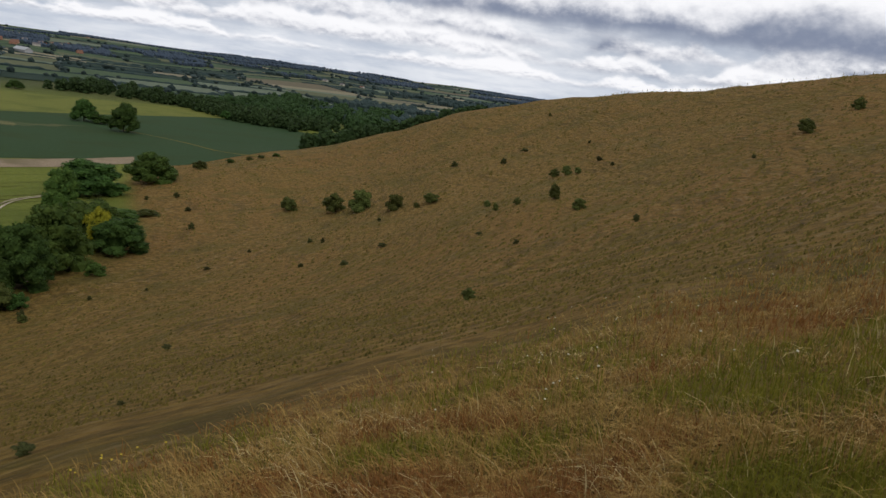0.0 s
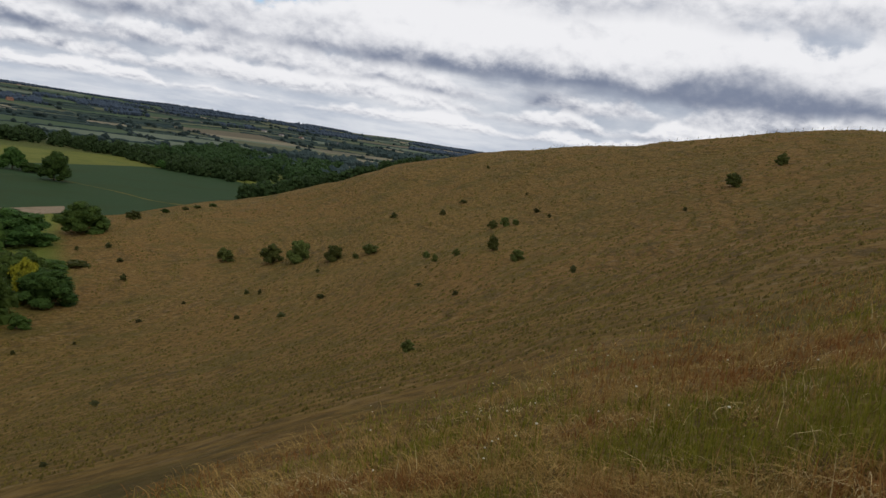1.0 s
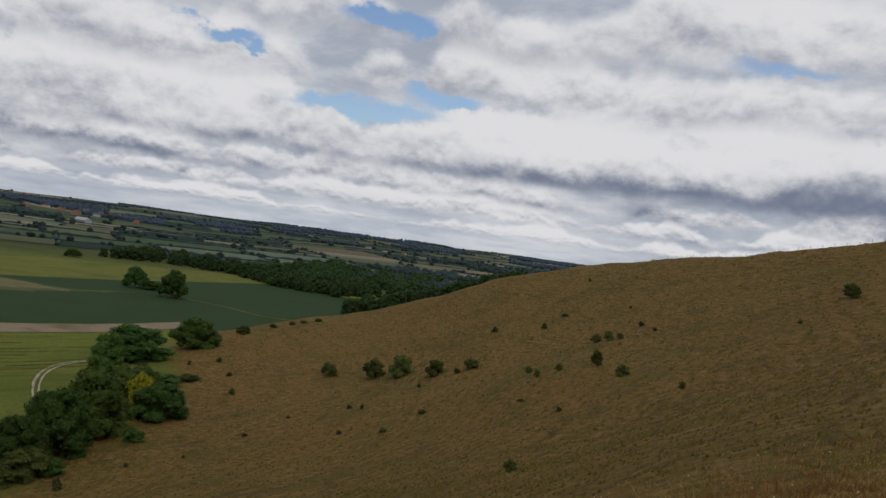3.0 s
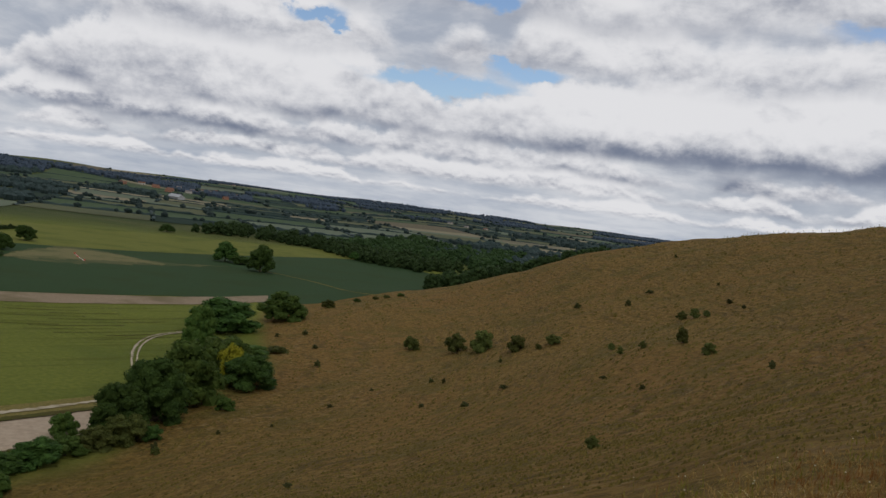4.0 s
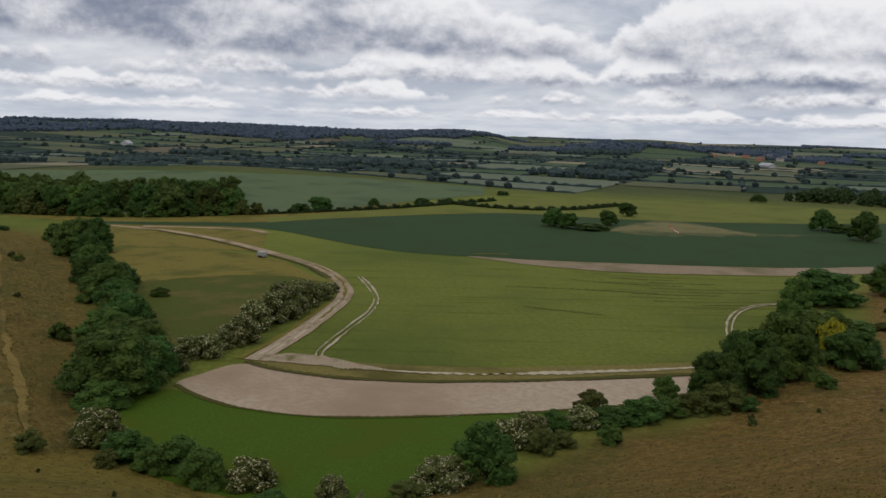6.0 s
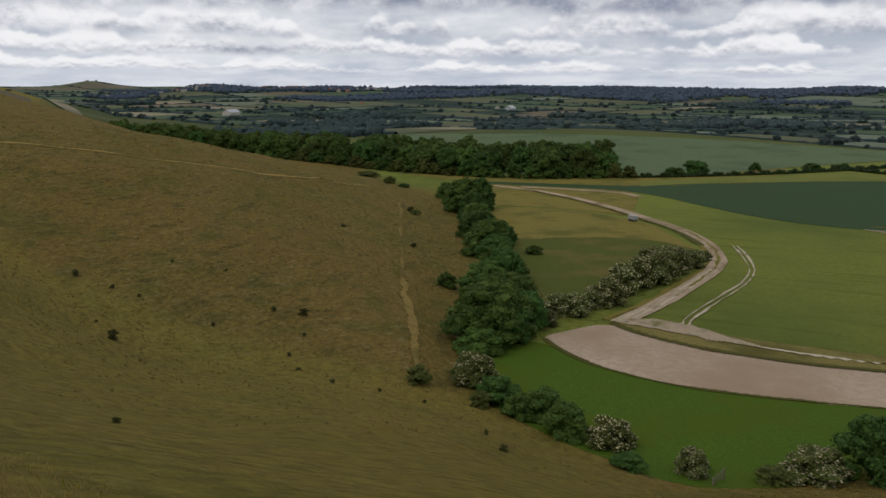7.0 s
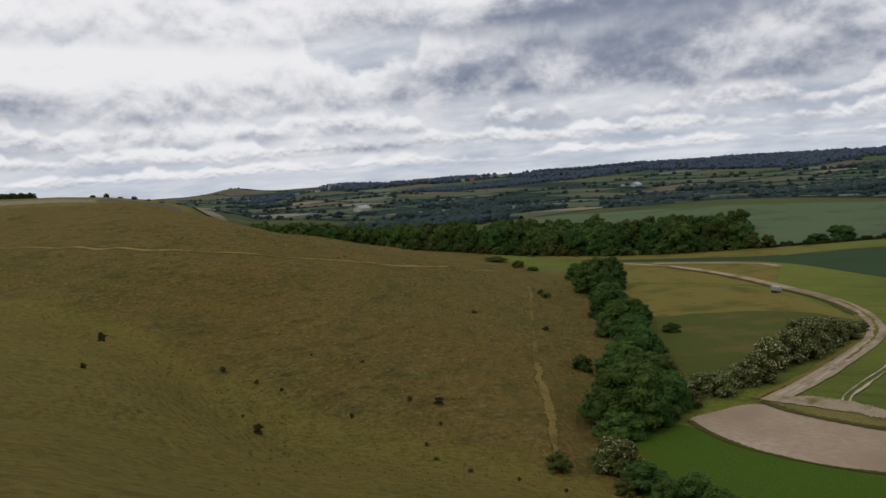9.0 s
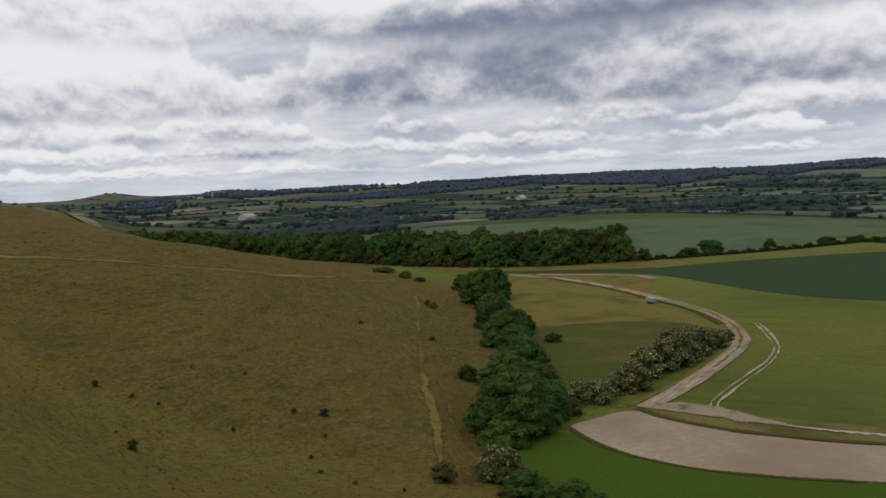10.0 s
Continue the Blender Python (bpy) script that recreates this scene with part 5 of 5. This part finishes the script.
# ---- buildings of the vale ----
def house(x, y, length, depth, wall, turn, wall_mat, roof_mat, label, category="house"):
    """A gabled building with walls, a roof with eaves, windows, a door and, on houses, a chimney."""
    root = new("farm_building" if category == "barn" else "house")
    root.matrix_basis = pose(x, y, float(ground(x, y)) - 0.3, 0, 0, turn)
    a, b, ridge = length / 2, depth / 2, wall + depth * 0.36
    bm = bmesh.new()
    v = [bm.verts.new(c) for c in ((-a, -b, 0), (a, -b, 0), (a, b, 0), (-a, b, 0), (-a, -b, wall), (a, -b, wall), (a, b, wall), (-a, b, wall), (-a, 0, ridge - 0.15), (a, 0, ridge - 0.15))]
    for f in ((0, 1, 5, 4), (2, 3, 7, 6), (1, 2, 6, 9, 5), (3, 0, 4, 8, 7)):
        bm.faces.new([v[i] for i in f])
    part("wall", bm, wall_mat, root)
    bm = bmesh.new()
    e, d = 0.4, 0.36 * 0.4
    for s in (-1, 1):
        lo = [(-a - e, s * (b + e), wall - d), (a + e, s * (b + e), wall - d), (a + e, 0, ridge), (-a - e, 0, ridge)]
        q = [bm.verts.new(c) for c in lo] + [bm.verts.new((c[0], c[1], c[2] + 0.25)) for c in lo]
        for f in ((0, 1, 2, 3), (4, 5, 6, 7), (0, 1, 5, 4), (1, 2, 6, 5), (2, 3, 7, 6), (3, 0, 4, 7)):
            bm.faces.new([q[i] for i in f])
    bmesh.ops.recalc_face_normals(bm, faces=bm.faces)
    part("roof", bm, roof_mat, root)
    n = max(2, int(length / 3.2))
    for s in (-1, 1):
        for k in range(n):
            bm = bmesh.new()
            u = -a + length * (k + 0.5) / n
            tall = 2.1 if k == n // 2 else 1.2
            bmesh.ops.create_cube(bm, size=1, matrix=Matrix.Translation((u, s * b, (1.05 if tall > 2 else 1.6))) @ Matrix.Diagonal((1.1, 0.12, tall, 1)))
            part("door" if tall > 2 else "window", bm, GLASS_DARK, root)
    if category == "house":
        bm = bmesh.new()
        bmesh.ops.create_cube(bm, size=1, matrix=Matrix.Translation((a * 0.7, 0, ridge + 0.4)) @ Matrix.Diagonal((0.7, 0.7, 1.8, 1)))
        part("chimney", bm, BRICK, root)
    return tagged(root, label, category, "buildings of the vale")


def village():
    g = np.random.RandomState(4)
    kinds = ((RENDERED, SLATE, "pale rendered house with a slate roof among trees"), (BRICK, TILE_RED, "brick house with a red tiled roof among trees"),
             (RENDERED, TILE_RED, "cream house with a red tiled roof among trees"))
    for x, y in H0[1:3] + H0[4:] + H45[4:7] + H7[2:]:
        k = kinds[g.randint(3)]
        r = math.hypot(x, y)
        house(x * 1.1, y * 1.1, g.uniform(8, 12) * (0.8 + r / 5000), g.uniform(6, 7.5), g.uniform(2.8, 4.2), g.uniform(-50, 10), *k)
    for x, y in H45[3:4] + H7[:2]:
        house(x, y, g.uniform(28, 40), 13, 5.0, g.uniform(-45, -15), RENDERED if g.rand() < 0.6 else METAL_GREY, METAL_GREY, "long low farm building with a grey metal roof", "barn")
    for i in range(34):
        az, r = radians(g.uniform(78.5, 96)), g.uniform(2560, 2900)
        k = kinds[g.randint(3)]
        house(-r * math.sin(az), r * math.cos(az), g.uniform(12, 20), 9, g.uniform(5, 7), math.degrees(az) + g.uniform(-30, 30), *k)
    for i in range(14):
        az, r = radians(g.uniform(24, 32)), g.uniform(1900, 2500)
        k = kinds[g.randint(3)]
        house(-r * math.sin(az), r * math.cos(az), g.uniform(12, 18), 8, g.uniform(4, 6), math.degrees(az) + g.uniform(-30, 30), *k)


village()


# ---- skyline fence, gate and trailer ----
def post_mesh():
    bm = bmesh.new()
    bmesh.ops.create_cone(bm, cap_ends=True, segments=7, radius1=0.06, radius2=0.05, depth=1.25, matrix=Matrix.Translation((0, 0, 0.4)))
    me = bpy.data.meshes.new("post")
    bm.to_mesh(me)
    bm.free()
    me.materials.append(POST_WOOD)
    return me


def fence(line, spacing, label):
    length = sum(math.dist(p, q) for p, q in zip(line, line[1:]))
    p = along(line, int(length / spacing))
    root = new("stock_fence")
    g = np.random.RandomState(2)
    me = post_mesh()
    top = []
    for x, y in p:
        z = float(ground(x, y))
        ob = new("post", me)
        ob.parent, ob.location, ob.rotation_euler = root, (x, y, z), (g.normal(0, 0.05), g.normal(0, 0.05), g.uniform(0, 3))
        ob.scale = (1, 1, g.choice([0.9, 1.0, 1.0, 1.15]))
        top.append((x, y, z))
    for h in (0.3, 0.6, 0.9):
        bm = bmesh.new()
        for a, b in zip(top, top[1:]):
            limb(bm, (a[0], a[1], a[2] + h), (b[0], b[1], b[2] + h), 0.008, 0.008, 3)
        part("wire", bm, METAL_GREY, root)
    return tagged(root, label, "fence")


CREST = [(135, 186), (128, 222), (117, 229), (111, 249), (97, 254), (84, 258), (77, 287), (63, 296), (54, 343)]
fence(CREST, 3.3, "weathered post and wire fence along the skyline")


def hurdle(x, y, turn):
    root = new("field_gate")
    root.matrix_basis = pose(x, y, float(ground(x, y)), 0, 0, turn)
    for u in (-1.6, 1.6):
        bm = bmesh.new()
        bmesh.ops.create_cone(bm, cap_ends=True, segments=8, radius1=0.09, radius2=0.08, depth=1.5, matrix=Matrix.Translation((u, 0, 0.55)))
        part("post", bm, POST_WOOD, root)
    for h in (0.3, 0.6, 0.9, 1.15):
        bm = bmesh.new()
        bmesh.ops.create_cube(bm, size=1, matrix=Matrix.Translation((0, 0.05, h)) @ Matrix.Diagonal((3.2, 0.04, 0.10, 1)))
        part("rail", bm, POST_WOOD, root)
    return tagged(root, "weathered wooden rail gate in the hedge gap", "gate")


hurdle(-76.0, 52.8, 124)


def trailer(x, y, turn):
    root = new("field_trailer")
    root.matrix_basis = pose(x, y, float(ground(x, y)) + 0.2, 0, 0, turn)
    bm = bmesh.new()
    bmesh.ops.create_cube(bm, size=1, matrix=Matrix.Translation((0, 0, 1.25)) @ Matrix.Diagonal((3.6, 1.8, 1.5, 1)))
    bmesh.ops.bevel(bm, geom=bm.edges[:], offset=0.12, segments=2, affect="EDGES")
    part("body", bm, METAL_GREY, root)
    for u in (-0.6, 0.6):
        for s in (-1, 1):
            bm = bmesh.new()
            bmesh.ops.create_cone(bm, cap_ends=True, segments=16, radius1=0.4, radius2=0.4, depth=0.25, matrix=Matrix.Translation((u, s * 0.95, 0.4)) @ Matrix.Rotation(radians(90), 4, "X"))
            part("wheel", bm, GLASS_DARK, root)
    bm = bmesh.new()
    limb(bm, (1.8, 0, 0.6), (3.0, 0, 0.45), 0.06, 0.05)
    part("drawbar", bm, METAL_GREY, root)
    return tagged(root, "small grey metal trailer parked beside the track", "trailer")


trailer(-257.5, 136.5, 15)


# ---- model glider over the valley ----
def wing_mesh(side):
    """Swept, tapered wing half with a thin aerofoil section."""
    bm = bmesh.new()
    rings = []
    for k in range(5):
        s = k / 4
        chord, sweep, dihedral = 0.34 - 0.14 * s, 0.34 * s, 0.05 * s
        rings.append([bm.verts.new((side * 0.95 * s, -sweep + chord * (0.5 - c), dihedral + t * chord)) for c, t in ((0, 0), (0.25, 0.06), (0.6, 0.045), (1, 0), (0.6, -0.015), (0.25, -0.025))])
    for lo, hi in zip(rings, rings[1:]):
        for i in range(6):
            bm.faces.new((lo[i], lo[(i + 1) % 6], hi[(i + 1) % 6], hi[i]))
    bm.faces.new(rings[-1])
    bmesh.ops.recalc_face_normals(bm, faces=bm.faces)
    return bm


def model_glider(place, turn):
    root = new("model_glider")
    root.matrix_basis = place @ pose(0, 0, 0, *turn)
    for side in (-1, 1):
        wing = part("wing", wing_mesh(side), WHITE_PAINT, root)
        bm = bmesh.new()
        bmesh.ops.create_cube(bm, size=1, matrix=Matrix.Translation((side * 0.95, -0.36, 0.14)) @ Matrix.Diagonal((0.012, 0.2, 0.2, 1)))
        part("winglet", bm, RED_PAINT, wing)
    bm = bmesh.new()
    bmesh.ops.create_uvsphere(bm, u_segments=12, v_segments=8, radius=1, matrix=Matrix.Translation((0, 0.05, 0)) @ Matrix.Diagonal((0.07, 0.38, 0.065, 1)))
    part("fuselage", bm, RED_PAINT, root)
    return tagged(root, "white and red swept-wing model glider in flight", "model aircraft")


model_glider(Matrix.Translation((-60.8, 91.0, 33.9)), (25, 28, 80))


# ---- long grass of the standpoint ----
def blades(name, g, az, r, mat, tall, lie, label):
    """One mass of bent grass blades at the given bearings and distances."""
    n = len(r)
    a = np.radians(az)
    x, y = -r * np.sin(a), r * np.cos(a)
    z = ground(x, y)
    h = tall * g.uniform(0.45, 1.25, n)
    way = g.uniform(0, 6.28, n) * 0.6 + 2.4
    lean = np.clip(np.abs(g.normal(lie, 0.35, n)), 0.05, 1.45)
    dx, dy = np.cos(way), np.sin(way)
    w = (0.0022 + 0.00042 * r) * g.uniform(0.6, 1.5, n)
    sx, sy = -dy * w, dx * w
    p = []
    for s in (0.0, 0.4, 0.75, 1.0):
        bend = lean * (0.35 + 0.9 * s)
        out, up = h * s * np.sin(bend), h * s * np.cos(bend)
        cx, cy, cz = x + dx * out, y + dy * out, z - 0.01 + up
        k = 1 - 0.75 * s
        if s < 1:
            p += [np.stack([cx - sx * k, cy - sy * k, cz], 1), np.stack([cx + sx * k, cy + sy * k, cz], 1)]
        else:
            p += [np.stack([cx, cy, cz], 1)]
    v = np.stack(p, 1).reshape(-1, 3)
    i = np.arange(n)[:, None] * 7
    quads = np.concatenate([np.hstack([i, i + 1, i + 3, i + 2]), np.hstack([i + 2, i + 3, i + 5, i + 4])])
    tips = np.hstack([i + 4, i + 5, i + 6])
    ob = mesh_object(name, v.tolist(), quads.tolist() + tips.tolist(), mat)
    return tagged(ob, label, "grass", kind="stuff")


def meadow():
    g = np.random.RandomState(9)
    for lo, hi, near, out, count in ((-40, 30, 3.2, 32, 84000), (92, 124, 6.0, 40, 34000), (30, 92, 1.0, 6.0, 9000), (124, 320, 1.0, 9.0, 22000), (-40, 30, 0.8, 3.2, 5000)):
        r = near * (out / near) ** (g.uniform(0, 1, count) ** 1.1)
        az = g.uniform(lo, hi, count)
        x, y = -r * np.sin(np.radians(az)), r * np.cos(np.radians(az))
        patch = 0.9 * waves(x, y, 6.5, 31) + 0.9 * waves(x, y, 2.2, 32) + g.normal(0, 0.28, count) + 0.55 * smooth(-12, -24, az) * smooth(13, 8, r)
        patch = patch - (0.35 if lo > 50 else 0.0)
        green, rusty = patch > 0.38, patch < -0.55
        edge = np.interp(az, [-40, -28, -17, -6, 6, 21, 30, 92, 96, 100, 104, 109, 114, 124], [32, 27, 20, 17.5, 14, 11, 10, 5, 8, 12.4, 15, 21, 29, 40])
        thin = r < edge * g.uniform(0.55, 1.2, count)
        for pick, name, mat, tall, lie, label in (
                (green & thin, "green_grass", GRASS_GREEN, 0.26, 0.55, "tufts of green grass on the slope"),
                (rusty & thin, "rust_grass", GRASS_HAY if lo > 50 else GRASS_RUST, 0.28, 0.75, "reddish dry grass on the slope"),
                (~green & ~rusty & thin, "straw_grass", GRASS_HAY if lo > 50 else GRASS_STRAW, 0.22 if lo > 50 else 0.34, 0.95, "long bleached dry grass on the slope")):
            tall = tall * (0.62 if lo > 50 else 1.0)
            blades(name, g, az[pick], r[pick], mat, tall, lie, label)

    n = 5200
    az = g.uniform(-36, 26, n)
    r = 4.0 * 4.2 ** g.uniform(0, 1, n)
    x, y = -r * np.sin(np.radians(az)), r * np.cos(np.radians(az))
    keep = (0.6 * waves(x, y, 5.0, 41) + 0.7 * waves(x, y, 1.5, 42) + g.normal(0, 0.15, n) > 0.45) & (r < 0.8 * np.interp(az, [-40, -28, -17, -6, 6, 21, 30], [32, 27, 20, 17.5, 14, 11, 10]))
    blades("bleached_stalks", g, az[keep], r[keep], GRASS_PALE, 0.38, 1.0, "pale bleached grass stalks arching over the turf")


meadow()


def tussocks(count):
    """Small tussocks on the scarp, thicker along the trodden terraces."""
    g = np.random.RandomState(15)
    r = 22 * (330 / 22) ** g.uniform(0, 1, count * 4)
    az = g.uniform(-38, 116, count * 4)
    x, y = -r * np.sin(np.radians(az)), r * np.cos(np.radians(az))
    z = ground(x, y)
    step = np.sin(6.28 * (z + 0.7 * waves(x, y, 40, 17)) / np.interp(r, [20, 300], [0.7, 1.6]))
    sparse = smooth(45, 60, az) * (1 - smooth(70, 170, r)) * 0.9 + smooth(60, 22, r) * 0.5 + smooth(100, 115, az)
    keep = (z > 1.5) & (g.uniform(0, 1, len(r)) > sparse) & (step + g.normal(0, 0.5, len(r)) > 0.30)
    x, y, z, r = (q[keep][:count] for q in (x, y, z, r))
    n = len(x)
    size = np.interp(r, [20, 120, 330], [0.10, 0.26, 0.42]) * g.uniform(0.6, 1.7, n)
    tall = size * g.uniform(0.35, 0.8, n)
    ang = g.uniform(0, 6.28, n)
    p = []
    for k in range(5):
        u = ang + k * 1.2566
        q = size * g.uniform(0.6, 1.2, n)
        p.append(np.stack([x + np.cos(u) * q, y + np.sin(u) * q, z - 0.12], 1))
    p.append(np.stack([x + g.normal(0, 0.3, n) * size, y + g.normal(0, 0.3, n) * size, z + tall], 1))
    v = np.stack(p, 1).reshape(-1, 3)
    i = np.arange(n)[:, None] * 6
    f = np.concatenate([np.hstack([i + k, i + (k + 1) % 5, i + 5]) for k in range(5)])
    return tagged(mesh_object("tussock_grass", v.tolist(), f.tolist(), TUSSOCK), "dry grass tussocks over the slope", "grass", kind="stuff")


tussocks(60000)


# ---- wildflowers ----
def wildflower(name, head_mat, head, tall):
    root = new(name)
    bm = bmesh.new()
    limb(bm, (0, 0, -0.03), (0.03, 0.02, tall), 0.004, 0.003, 4)
    part("stem", bm, GRASS_GREEN, root)
    v, f = lumpy(3, (0.03, 0.02, tall), (head, head, head * 0.7), 1, 0.3)
    mesh_object("flower_head", v, f, head_mat, root)
    root["spare"] = True
    return root


def flowers(spots, proto, label):
    g = np.random.RandomState(len(spots))
    for x, y in spots:
        m = Matrix.LocRotScale((x, y, float(ground(x, y))), Euler((0, 0, g.uniform(0, 6))), Vector((1, 1, 1)) * g.uniform(0.8, 1.25))
        if proto.get("spare"):
            del proto["spare"]
            proto.matrix_basis = m
            ob = proto
        else:
            keep = proto.matrix_basis.copy()
            proto.matrix_basis = Matrix.Identity(4)
            ob = copy_thing(proto, m)
            proto.matrix_basis = keep
        tagged(ob, label, "wildflower", "wildflowers")


WHITE_SPOTS, YELLOW_SPOTS = [], []
pick = np.random.RandomState(6)
for k in range(46):
    d, b = 6.5 * (3.6 ** pick.uniform(0, 1)), radians(pick.uniform(-31, 0))
    WHITE_SPOTS.append((-d * math.sin(b), d * math.cos(b)))
for k in range(9):
    d, b = 10 + 1.5 * pick.uniform(0, 1), radians(pick.uniform(18, 26))
    YELLOW_SPOTS.append((-d * math.sin(b), d * math.cos(b)))
flowers(WHITE_SPOTS, wildflower("white_flower", PETAL_WHITE, 0.014, 0.34), "pale seeding flower head in dry grass")
flowers(YELLOW_SPOTS, wildflower("yellow_flower", PETAL_YELLOW, 0.018, 0.28), "yellow wildflower in dry grass")
